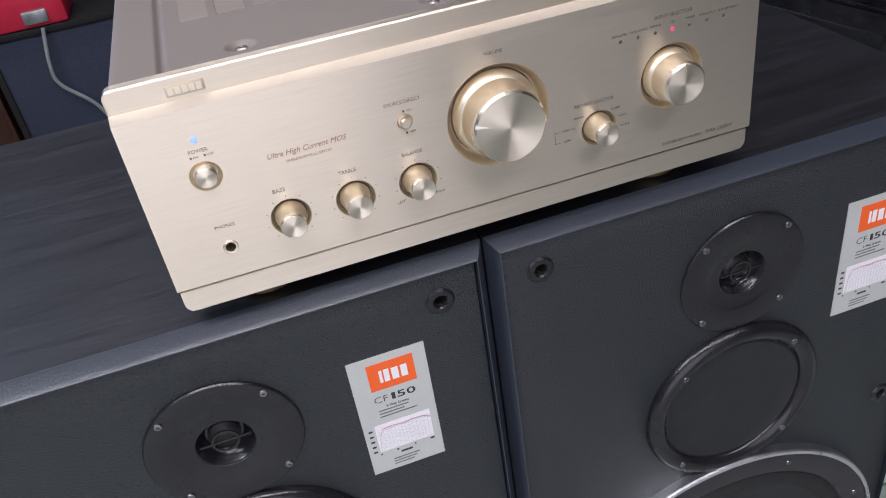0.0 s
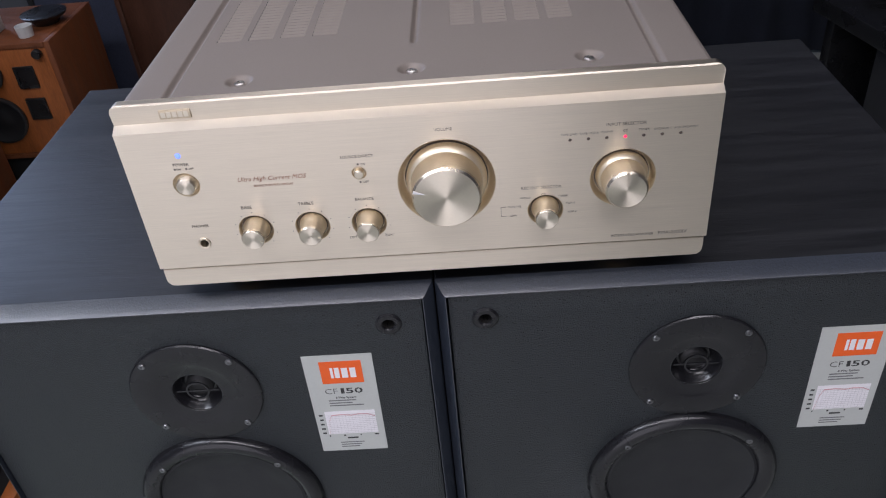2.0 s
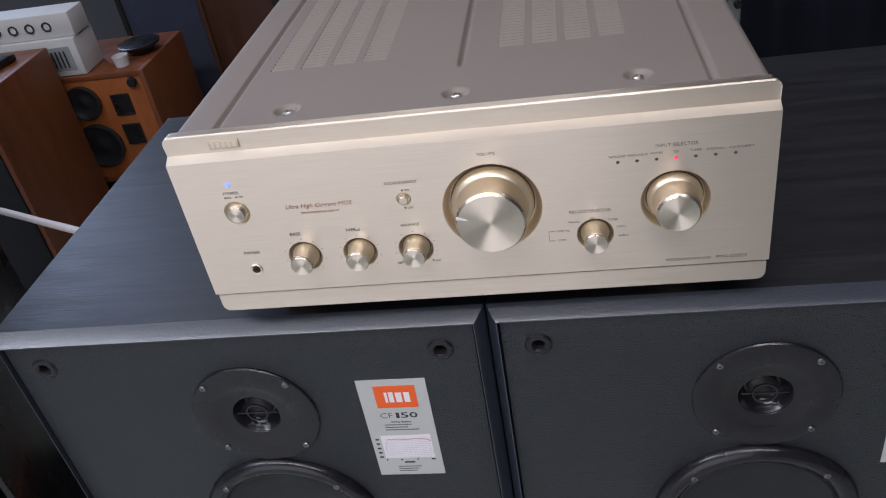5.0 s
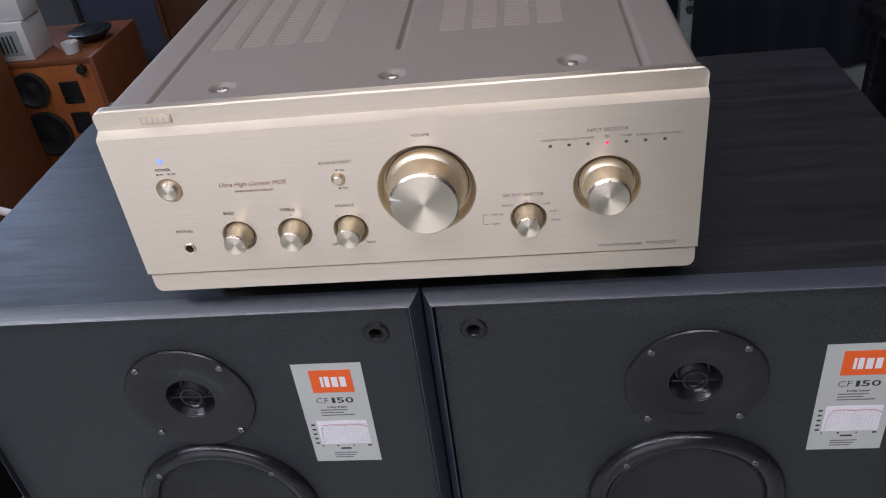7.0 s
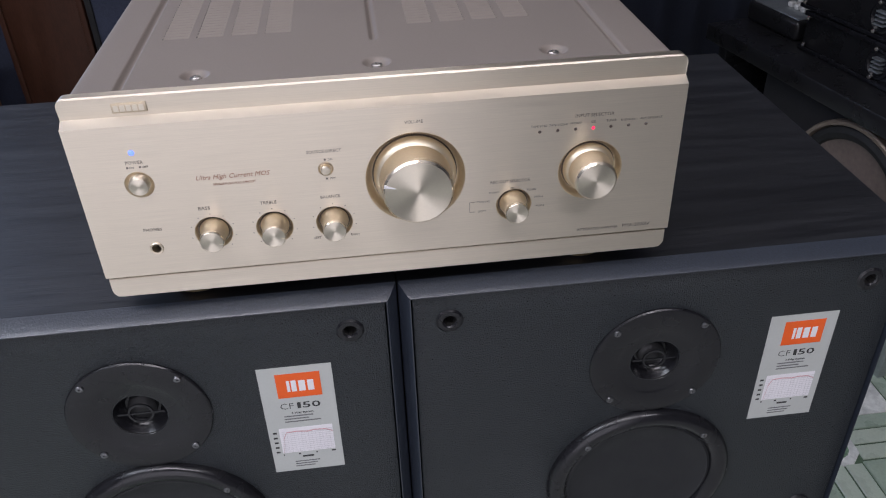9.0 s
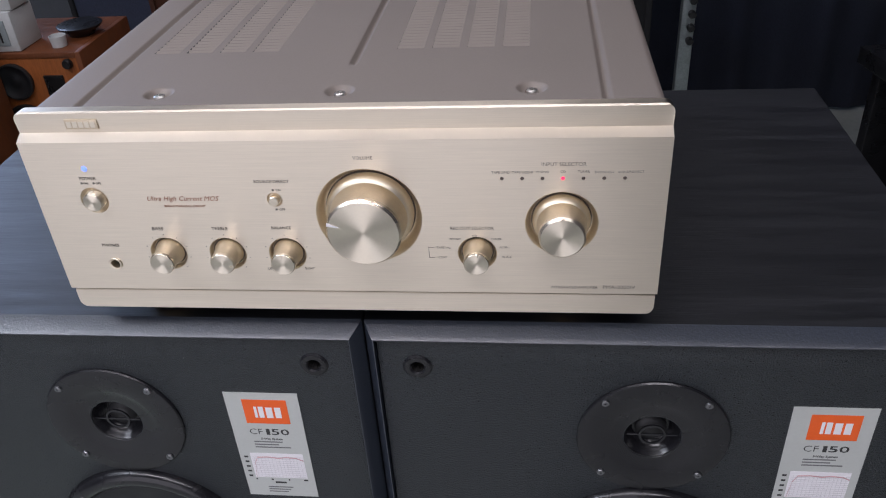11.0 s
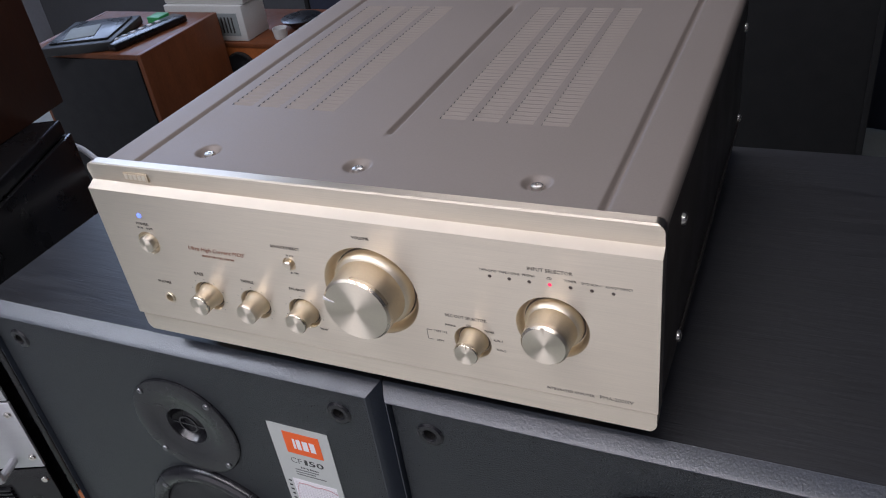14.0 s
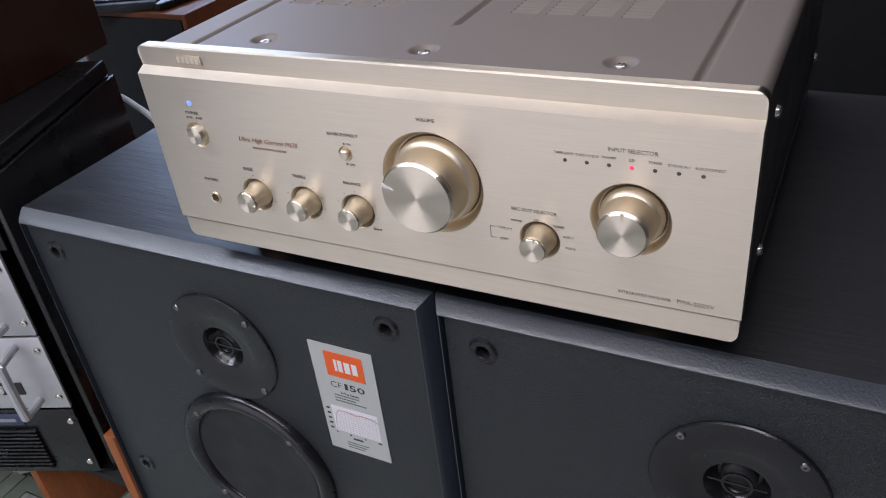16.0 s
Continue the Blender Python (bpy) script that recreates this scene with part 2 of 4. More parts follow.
def tube(points, radius, segments=10):
    pts = [Vector(p) for p in points]
    fine = []
    for i in range(len(pts) - 1):
        p0, p1, p2, p3 = pts[max(i - 1, 0)], pts[i], pts[i + 1], pts[min(i + 2, len(pts) - 1)]
        for k in range(8):
            t = k / 8
            fine.append(0.5 * (2 * p1 + (p2 - p0) * t + (2 * p0 - 5 * p1 + 4 * p2 - p3) * t * t + (3 * p1 - p0 - 3 * p2 + p3) * t ** 3))
    fine.append(pts[-1])
    bm = bmesh.new()
    rings = []
    for i, p in enumerate(fine):
        d = (fine[min(i + 1, len(fine) - 1)] - fine[max(i - 1, 0)]).normalized()
        u = d.cross(Vector((0.13, 0.2, 1))).normalized()
        v = d.cross(u)
        rings.append([bm.verts.new(p + radius * (math.cos(a) * u + math.sin(a) * v)) for a in (2 * math.pi * k / segments for k in range(segments))])
    for a, b in zip(rings, rings[1:]):
        for k in range(segments):
            bm.faces.new((a[k], a[(k + 1) % segments], b[(k + 1) % segments], b[k]))
    bm.faces.new(rings[0])
    bm.faces.new(rings[-1])
    bmesh.ops.recalc_face_normals(bm, faces=list(bm.faces))
    return bm


def prism(outline, y0, y1):
    """A flat outline of (x, z) between two depths."""
    bm = bmesh.new()
    a = [bm.verts.new((x, y0, z)) for x, z in outline]
    b = [bm.verts.new((x, y1, z)) for x, z in outline]
    bm.faces.new(a)
    bm.faces.new(b)
    for i in range(len(a)):
        j = (i + 1) % len(a)
        bm.faces.new((a[i], a[j], b[j], b[i]))
    bmesh.ops.recalc_face_normals(bm, faces=list(bm.faces))
    return bm


def lettering(words, x, y, z, width, material, parent, shear=0.0, bold=0.0, name="lettering", height=None):
    """Words centred on (x, z), facing -y, as wide as given."""
    data = bpy.data.curves.new("words", "FONT")
    data.body, data.shear, data.offset, data.extrude, data.resolution_u = words, shear, bold, 0.01, 2
    ob = new("words", data)
    mesh = bpy.data.meshes.new_from_object(ob.evaluated_get(bpy.context.evaluated_depsgraph_get()))
    bpy.data.objects.remove(ob)
    bpy.data.curves.remove(data)
    xs, ys = [v.co.x for v in mesh.vertices], [v.co.y for v in mesh.vertices]
    k = width / (max(xs) - min(xs))
    kz = k if height is None else height / (max(ys) - min(ys))
    cx, cy = (max(xs) + min(xs)) / 2, (max(ys) + min(ys)) / 2
    for v in mesh.vertices:
        v.co = Vector((x + (v.co.x - cx) * k, y - 0.00012 if v.co.z > 0 else y + 0.0001, z + (v.co.y - cy) * kz))
    mesh.name = name
    mesh.materials.clear()
    mesh.materials.append(material)
    ob = new(name, mesh)
    return hang(ob, parent)


def bar(x0, x1, z0, z1, y, material, parent, name="print_bar"):
    return part(name, box(x0, x1, y - 0.00015, y + 0.0001, z0, z1, 0), material, parent, smooth=0)


def boolean_cut(ob, cutter_bm, floor_of):
    """Cuts a volume out of ob and gives the cut faces the second material."""
    me = bpy.data.meshes.new("cut")
    cutter_bm.to_mesh(me)
    cutter_bm.free()
    cut = new("cut", me)
    mod = ob.modifiers.new("cut", "BOOLEAN")
    mod.operation, mod.object, mod.solver = "DIFFERENCE", cut, "EXACT"
    bpy.context.view_layer.update()
    mesh = bpy.data.meshes.new_from_object(ob.evaluated_get(bpy.context.evaluated_depsgraph_get()))
    ob.modifiers.clear()
    old = ob.data
    mesh.materials.clear()
    for m in old.materials:
        mesh.materials.append(m)
    for p in mesh.polygons:
        p.material_index = 1 if floor_of(p) else 0
    ob.data = mesh
    mesh.name = ob.name
    bpy.data.objects.remove(cut)
    shade(mesh, 30)


# ---- the room ----
FLOOR = -0.04
floor = part("floor", box(-3.4, 2.4, -2.2, 2.6, FLOOR - 0.1, FLOOR - 0.006, 0), M_floor, smooth=0)
tagged(floor, "pale green patterned tile floor with white marble insets", "floor", kind="structure")
wall_north = tagged(part("wall_north", joined(box(-3.4, -3.35, 2.6, 2.75, FLOOR, 2.7, 0), box(-2.1, 2.4, 2.6, 2.75, FLOOR, 2.7, 0),
                                              box(-3.35, -2.1, 2.6, 2.75, FLOOR, 1.4, 0), box(-3.35, -2.1, 2.6, 2.75, 2.6, 2.7, 0)), M_wall_dimmed, smooth=0),
                    "back wall dimmed in its colour to look unlit, with a window opening", "wall", kind="structure")
wall_south = tagged(part("wall_south", joined(box(-3.4, -1.95, -2.35, -2.2, FLOOR, 2.7, 0), box(0.65, 2.4, -2.35, -2.2, FLOOR, 2.7, 0), box(-1.95, 0.65, -2.35, -2.2, 2.1, 2.7, 0)), M_wall, smooth=0), "grey painted wall with a wide doorway", "wall", kind="structure")
# out of view; coloured dark to keep bounce and reflections from the right low
wall_east = tagged(part("wall_east", box(2.4, 2.55, -2.2, 2.6, FLOOR, 2.7, 0), M_wall_dimmed, smooth=0), "unseen side wall of the store room, dimmed in colour to cut bounce light", "wall", kind="structure")
wall_west = tagged(part("wall_west", box(-3.55, -3.4, -2.2, 2.6, FLOOR, 2.7, 0), M_wall, smooth=0), "grey painted side wall of the store room", "wall", kind="structure")
ceiling = tagged(part("ceiling", box(-3.4, 2.4, -2.2, 2.6, 2.7, 2.8, 0), M_ceiling, smooth=0), "off-white plaster ceiling of the store room", "ceiling", kind="structure")
for cx, cy in ((-0.45, -0.85), (-1.80, -0.55), (0.65, -1.25), (-0.3, 1.25)):
    fix = thing("ceiling_light", (cx, cy, 2.7), "white tube light fixture on the ceiling", "ceiling light", "ceiling lights")
    part("housing", box(cx - 0.63, cx + 0.63, cy - 0.15, cy + 0.15, 2.60, 2.70, 0.01), M_ceiling, fix)
    part("tube", box(cx - 0.6, cx + 0.6, cy - 0.015, cy + 0.015, 2.56, 2.60, 0.012), M_lens, fix)

# ---- loudspeakers ----
TOP = 0.757
SPK_W = 0.454


def screw_mesh(r, h):
    """A pan head screw seen from the front, with a cross recess."""
    bm = lathe([(r, -0.002), (r, h * 0.35), (r * 0.85, h * 0.8), (r * 0.5, h), (r * 0.3, h * 0.95), (r * 0.22, h * 0.3), (0, h * 0.2)], 16)
    return bm


def loudspeaker(x0):
    cx, x1 = x0 + SPK_W / 2, x0 + SPK_W
    spk = thing("loudspeaker", (cx, 0.23, FLOOR), "large black ash floor loudspeaker with its grille off", "loudspeaker", "pair of loudspeakers")
    # cabinet shell: chamfered front frame and a shallow lip down to the front board
    bm = bmesh.new()
    prof = [(0.0, 0.455), (0.0, 0.0165), (0.0060, 0.0048), (0.0084, 0.0016), (0.0091, 0.0015), (0.0096, 0.0110), (0.0096, 0.02)]
    loops = []
    for inset, y in prof:
        loops.append([bm.verts.new(v) for v in ((x0 + inset, y, FLOOR + inset), (x1 - inset, y, FLOOR + inset), (x1 - inset, y, TOP - inset), (x0 + inset, y, TOP - inset))])
    bm.faces.new(loops[0])
    for k, (a, b) in enumerate(zip(loops, loops[1:])):
        for i in range(4):
            face = bm.faces.new((a[i], a[(i + 1) % 4], b[(i + 1) % 4], b[i]))
            face.material_index = 0 if k == 0 else 1
    edges = [e for e in bm.edges if e.verts[0] in loops[0] and e.verts[1] in loops[1] or e.verts[1] in loops[0] and e.verts[0] in loops[1]]
    bmesh.ops.bevel(bm, geom=edges, offset=0.0012, segments=2, affect="EDGES", profile=0.5)
    bmesh.ops.recalc_face_normals(bm, faces=list(bm.faces))
    part("cabinet", bm, [M_ash, M_edge], spk, smooth=20)
    yb = 0.0060
    baffle = part("front_board", box(x0 + 0.0104, x1 - 0.0104, yb, 0.034, FLOOR + 0.0104, TOP - 0.0104, 0.0012), [M_baffle, M_dark], spk, "leather-grained black front board")
    # holes for the grille pegs and the drivers
    pegs = [(x, z) for z in (0.7190, 0.4215, 0.12) for x in (x0 + 0.041, x1 - 0.041)]
    cut = joined(*[lathe([(0, 0.002), (0.0052, 0.002), (0.0052, -0.012), (0, -0.012)], 20, (px, yb, pz)) for px, pz in pegs],
                 lathe([(0, 0.002), (0.0228, 0.002), (0.0228, -0.018), (0, -0.018)], 40, (cx, yb, 0.6485)),
                 lathe([(0, 0.002), (0.1664, 0.002), (0.1664, -0.020), (0, -0.020)], 64, (cx, yb, 0.2085)))
    boolean_cut(baffle, cut, lambda p: p.center.y > yb + 0.0008 and p.center.y < 0.0330 and abs(p.center.x - cx) < 0.205 and p.center.z > FLOOR + 0.03 and p.center.z < TOP - 0.03)
    for px, pz in pegs:
        part("peg_socket", lathe([(0.0052, -0.010), (0.0052, 0.0008), (0.0064, 0.0020), (0.0100, 0.0018), (0.0118, 0.0002), (0.0118, -0.001)], 28, (px, yb, pz)), M_gloss, spk)
    # tweeter
    tz = 0.6485
    tw = part("tweeter_plate", lathe([(0.0608, -0.001), (0.0608, 0.0016), (0.0598, 0.0028), (0.0576, 0.0032), (0.0385, 0.0030), (0.0365, 0.0022), (0.0300, 0.0012), (0.0235, 0.0002),
                                      (0.0215, -0.0030), (0.0190, -0.0100), (0.0150, -0.0135), (0.0, -0.0135)], 72, (cx, yb, tz)), M_gloss, spk, "glossy round black tweeter plate")
    part("tweeter_dome", lathe([(0.0130, -0.0134), (0.0125, -0.0105), (0.0100, -0.0080), (0.0060, -0.0064), (0.0, -0.0058)], 32, (cx, yb, tz)), M_satin_plastic, tw)
    ring = lathe([(0.0108, -0.0035), (0.0108, -0.0020), (0.0090, -0.0020), (0.0090, -0.0035), (0.0108, -0.0035)], 32, (cx, yb, tz))
    part("phase_guard", joined(ring, box(cx - 0.0200, cx + 0.0200, yb + 0.0022, yb + 0.0036, tz - 0.0009, tz + 0.0009, 0.0003)), M_gloss, tw)
    scr = None
    for sx in (-1, 1):
        for sz in (-1, 1):
            m = Matrix.Translation((cx + sx * 0.0395, yb - 0.0030, tz + sz * 0.0395))
            if scr is None:
                scr = part("screw", screw_mesh(0.0034, 0.0018), M_driver_screw, tw, "dull cross-head screw")
                scr.matrix_basis = m
            else:
                again(scr, tw, m)
    # midrange
    mz = 0.4945
    mid = part("midrange_ring", lathe([(0.0935, -0.001), (0.0935, 0.0010), (0.0925, 0.0050), (0.0890, 0.0085), (0.0840, 0.0098), (0.0790, 0.0085), (0.0755, 0.0055), (0.0740, 0.0030), (0.0735, -0.001)], 80, (cx, yb, mz)),
               M_gloss, spk, "raised glossy black ring round the midrange")
    part("midrange_cone", lathe([(0.0745, 0.0022), (0.0715, 0.0034), (0.0690, 0.0020), (0.0500, 0.0006), (0.0, 0.0)], 64, (cx, yb, mz)), M_cone, mid)
    for sx in (-1, 1):
        for sz in (-1, 1):
            again(scr, mid, Matrix.Translation((cx + sx * 0.0575, yb - 0.0085, mz + sz * 0.0585)))
    # woofer
    wz = 0.2085
    wf = part("woofer_frame", lathe([(0.1960, -0.001), (0.1960, 0.0098), (0.1935, 0.0108), (0.1700, 0.0100), (0.1660, 0.0060)], 96, (cx, yb, wz)), M_cast, spk, "dark cast woofer frame")
    part("woofer_rim", lathe([(0.2015, -0.001), (0.2015, 0.0100), (0.2000, 0.0116), (0.1962, 0.0118), (0.1961, 0.0060)], 96, (cx, yb, wz)), M_rim, wf, "bare aluminium outer rim")
    part("woofer_surround", lathe([(0.1665, 0.0058), (0.1600, 0.0090), (0.1520, 0.0092), (0.1460, 0.0050), (0.1450, 0.0020)], 80, (cx, yb, wz)), M_rubber, wf)
    part("woofer_cone", lathe([(0.1455, 0.0025), (0.1000, -0.0100), (0.0560, -0.0130), (0.0540, -0.0060), (0.0300, 0.0020), (0.0, 0.0050)], 80, (cx, yb, wz)), M_cone, wf)
    for k in range(8):
        a = math.pi * (k + 0.5) / 4
        again(scr, wf, Matrix.Translation((cx + 0.183 * math.cos(a), yb - 0.0102, wz + 0.183 * math.sin(a))))
    # foil label
    lx0, lx1, lz0, lz1 = cx + 0.1032, cx + 0.1667, 0.5595, 0.6865
    lab = part("foil_label", box(lx0, lx1, yb - 0.0006, yb + 0.0004, lz0, lz1, 0), M_foil, spk, "silver foil label with an orange square", smooth=0)
    yl, w, hgt = yb - 0.0006, lx1 - lx0, lz1 - lz0

    def u(a):
        return lx0 + a * w

    def v(b):
        return lz1 - b * hgt
    part("orange_square", box(u(0.23), u(0.83), yl - 0.0003, yl + 0.0001, v(0.275), v(0.06), 0), M_orange, lab, smooth=0)
    yo = yl - 0.0004
    marks = joined(*[box(u(a), u(c), yo - 0.0001, yo + 0.0001, v(0.22), v(top), 0.0001)
                     for a, c, top in ((0.37, 0.41, 0.12), (0.43, 0.50, 0.12), (0.53, 0.62, 0.125), (0.65, 0.735, 0.125))])
    part("white_mark", marks, M_white, lab, smooth=0)
    lettering("CF", u(0.325), yl, v(0.355), 0.18 * w, M_ink, lab, bold=-0.012, height=0.052 * hgt)
    for figure, a, wide in (("1", 0.490, 0.050), ("5", 0.592, 0.110), ("0", 0.724, 0.120)):
        lettering(figure, u(a), yl, v(0.355), wide * w, M_ink, lab, bold=0.012, height=0.055 * hgt)
    lettering("3-Way System", u(0.52), yl, v(0.425), 0.30 * w, M_ink, lab, bold=0.02)
    for b, x_a, x_b in ((0.452, 0.26, 0.66), (0.478, 0.26, 0.60), (0.504, 0.26, 0.76)):
        bar(u(x_a), u(x_b), v(b + 0.005), v(b - 0.005), yl, M_softink, lab)
    part("graph_field", box(u(0.15), u(0.90), yl - 0.0002, yl + 0.0001, v(0.81), v(0.565), 0), M_white, lab, smooth=0)
    yg = yl - 0.0003
    grid_lines = [box(u(0.15 + 0.75 * i / 15), u(0.15 + 0.75 * i / 15) + 0.00018, yg - 0.0001, yg + 0.0001, v(0.80), v(0.60), 0) for i in range(1, 15)]
    grid_lines += [box(u(0.17), u(0.90), yg - 0.0001, yg + 0.0001, v(0.60 + 0.02 * i), v(0.60 + 0.02 * i) + 0.00016, 0) for i in range(11)]
    part("graph_grid", joined(*grid_lines), M_greyline, lab, smooth=0)
    curve = [(0.17, 0.80), (0.20, 0.66), (0.25, 0.60), (0.40, 0.595), (0.55, 0.605), (0.65, 0.595), (0.80, 0.60), (0.895, 0.625)]
    part("graph_curve", prism([(u(a), v(b)) for a, b in curve] + [(u(a), v(b + 0.008)) for a, b in reversed(curve)], yg - 0.0004, yg - 0.0001), M_redline, lab, smooth=0)
    for i in range(5):
        bar(u(0.06), u(0.115), v(0.605 + 0.048 * i + 0.008), v(0.605 + 0.048 * i - 0.008), yl, M_ink, lab)
    for a, c in ((0.15, 0.17), (0.37, 0.40), (0.62, 0.64), (0.84, 0.90)):
        bar(u(a), u(c), v(0.838), v(0.824), yl, M_ink, lab)
    bar(u(0.42), u(0.58), v(0.868), v(0.852), yl, M_ink, lab)
    for b, x_a, x_b in ((0.908, 0.30, 0.66), (0.932, 0.30, 0.62), (0.956, 0.30, 0.58)):
        bar(u(x_a), u(x_b), v(b + 0.0045), v(b - 0.0045), yl, M_softink, lab)
    return spk


spk_left = loudspeaker(-0.4535)
spk_right = copy_thing(spk_left, pose(-0.4535 + SPK_W / 2 + SPK_W + 0.0014, 0.23, FLOOR))

# ---- amplifier ----
amp = thing("amplifier", (0, 0.23, TOP), "champagne gold stereo amplifier standing across two loudspeakers", "amplifier")


def bar_profile(profile, half, corner, top):
    """Extrudes a closed (y, z) profile along x, rounding the ends' upper or lower corners."""
    bm = bmesh.new()
    zs = [z for _, z in profile]
    z_top, z_bot = max(zs), min(zs)
    sections = []
    steps = [math.pi / 2 * k / 6 for k in range(7)]
    stations = [(half - corner + corner * math.sin(a), corner * (1 - math.cos(a))) for a in steps]
    full = [(0.0013 - x, d) for x, d in reversed(stations)] + [(0.0013 + x, d) for x, d in stations]
    for x, d in full:
        ring = []
        for y, z in profile:
            zz = min(z, z_top - d) if top else max(z, z_bot + d)
            ring.append(bm.verts.new((x, y, zz)))
        sections.append(ring)
    for a, b in zip(sections, sections[1:]):
        for i in range(len(a)):
            j = (i + 1) % len(a)
            bm.faces.new((a[i], a[j], b[j], b[i]))
    bm.faces.new(sections[0])
    bm.faces.new(sections[-1])
    bmesh.ops.recalc_face_normals(bm, faces=list(bm.faces))
    return bm


LED_Z = 0.8895
KNOBS = {  # x, z, rim, base, face, forward
    "volume_knob": (0.0205, 0.8605, 0.0365, 0.0308, 0.0254, 0.0225),
    "input_knob": (0.1515, 0.8550, 0.0242, 0.0198, 0.0155, 0.0190),
    "record_knob": (0.0940, 0.8305, 0.0134, 0.0108, 0.0087, 0.0140),
    "bass_knob": (-0.1308, 0.8290, 0.0134, 0.0108, 0.0087, 0.0140),
    "treble_knob": (-0.0862, 0.8290, 0.0134, 0.0108, 0.0087, 0.0140),
    "balance_knob": (-0.0420, 0.8290, 0.0134, 0.0108, 0.0087, 0.0140),
}
panel = part("front_panel", bar_profile([(0.0022, 0.7950), (0.0, 0.7968), (0.0, 0.9184), (0.0074, 0.9226), (0.0062, 0.9370), (0.0070, 0.9382), (0.0140, 0.9384), (0.0146, 0.9378), (0.0146, 0.9300), (0.0122, 0.9298), (0.0122, 0.7950)], 0.2180, 0.0065, True),
             [M_panel, M_bowl, M_chamfer], amp, "brushed champagne aluminium front panel")
cuts = []
for name, (x, z, rim, base, face, fwd) in KNOBS.items():
    depth = min(0.010, (rim - base) * 1.5)
    prof = [(0, 0.003), (rim + 0.0006, 0.003), (rim + 0.0003, 0.0), (rim - 0.0004, -0.0008)]
    for k in range(1, 6):
        s = k / 5
        prof.append((rim - 0.0004 - (rim - base - 0.0012) * s, -0.0008 - (depth - 0.0008) * math.sin(s * math.pi / 2)))
    prof.append((0, -depth))
    cuts.append(lathe(prof, 72 if rim > 0.02 else 48, (x, 0, z)))
cuts.append(lathe([(0, 0.003), (0.0104, 0.003), (0.0102, 0.0), (0.0090, -0.0018), (0.0076, -0.0028), (0, -0.0030)], 48, (-0.1742, 0, 0.8735)))
cuts.append(lathe([(0, 0.003), (0.0056, 0.003), (0.0055, 0.0), (0.0044, -0.0015), (0, -0.0018)], 32, (-0.0437, 0, 0.8740)))
cuts.append(lathe([(0, 0.003), (0.0046, 0.003), (0.0046, -0.0090), (0, -0.0090)], 32, (-0.1740, 0, 0.8198)))
for i in range(7):
    cuts.append(lathe([(0, 0.003), (0.0013, 0.003), (0.0013, -0.0020), (0, -0.0020)], 16, (0.1120 + 0.01318 * i, 0, LED_Z)))
cuts.append(lathe([(0, 0.003), (0.0021, 0.003), (0.0021, -0.0020), (0, -0.0020)], 20, (-0.1742, 0, 0.8985)))
boolean_cut(panel, joined(*cuts), lambda p: 0.0001 < p.center.y < 0.0115 and 0.80 < p.center.z < 0.9175 and abs(p.center.x) < 0.2150)
for p in panel.data.polygons:
    if p.normal.z > 0.5 and 0.0005 < p.center.y < 0.0072 and 0.9180 < p.center.z < 0.9240:
        p.material_index = 2
part("panel_foot_strip", bar_profile([(0.0034, 0.7765), (0.0026, 0.7773), (0.0026, 0.7932), (0.0032, 0.7938), (0.0122, 0.7938), (0.0122, 0.7765)], 0.2170, 0.0075, False), M_panel, amp, "brushed lower panel strip")

for name, (x, z, rim, base, face, fwd) in KNOBS.items():
    depth = min(0.010, (rim - base) * 1.5)
    big = base > 0.015
    f1 = face + (base - face) * 0.18
    prof = [(base - 0.0004, -depth + 0.0002), (base - 0.0002, -depth * 0.55), (base - 0.0006, -depth * 0.35)]
    if big:
        prof += [(f1 + (base - f1) * 0.55, 0.0002), (f1 + 0.0006, 0.0014)]
    else:
        prof += [(f1 + (base - f1) * 0.6, -depth * 0.1), (f1 + 0.0002, 0.0012)]
    prof += [(f1 - 0.0004, fwd * 0.45), (face + 0.0002, fwd - 0.0030 * (1.4 if big else 0.7))]
    # added ring that paints the shaded gap between knob and bowl
    part("felt_ring", lathe([(base - 0.0020, -depth + 0.0006), (base + 0.0001, -depth + 0.0008), (base + 0.0006, -depth + 0.0006), (base + 0.0007, -depth)], 64, (x, 0, z)), M_gap_shade, amp)
    kn = part(name, lathe(prof, 72 if big else 40, (x, 0, z)), M_knob, amp, "satin champagne metal knob", smooth=40)
    pol = 0.0016 if big else 0.0006
    part("polished_edge", lathe([(face + 0.0002, fwd - 0.0030 * (1.4 if big else 0.7)), (face, fwd - pol), (face - pol * 0.9, fwd)], 72 if big else 40, (x, 0, z)), M_chrome, kn)
    part("spun_face", lathe([(face - pol * 0.9, fwd), (face * 0.5, fwd - 0.0002), (0, fwd - 0.0004)], 72 if big else 40, (x, 0, z)), M_spun, kn, "spun aluminium knob face")
    # pointer line cut into the face's edge
    ang = {"volume_knob": 163, "input_knob": 90, "record_knob": 80, "bass_knob": -15, "treble_knob": -15, "balance_knob": 90}[name]
    wide = 0.0013 if big else 0.0004
    ln = prism([(face * 0.66, 0.0002), (face * 0.99, wide), (face * 0.99, -wide), (face * 0.66, -0.0002)], -fwd - 0.0003, -fwd + 0.0004)
    ln.transform(Matrix.Translation((x, 0, z)) @ Matrix.Rotation(-radians(ang), 4, "Y"))
    part("pointer", ln, M_white if name == "volume_knob" else M_chrome, kn, smooth=0)

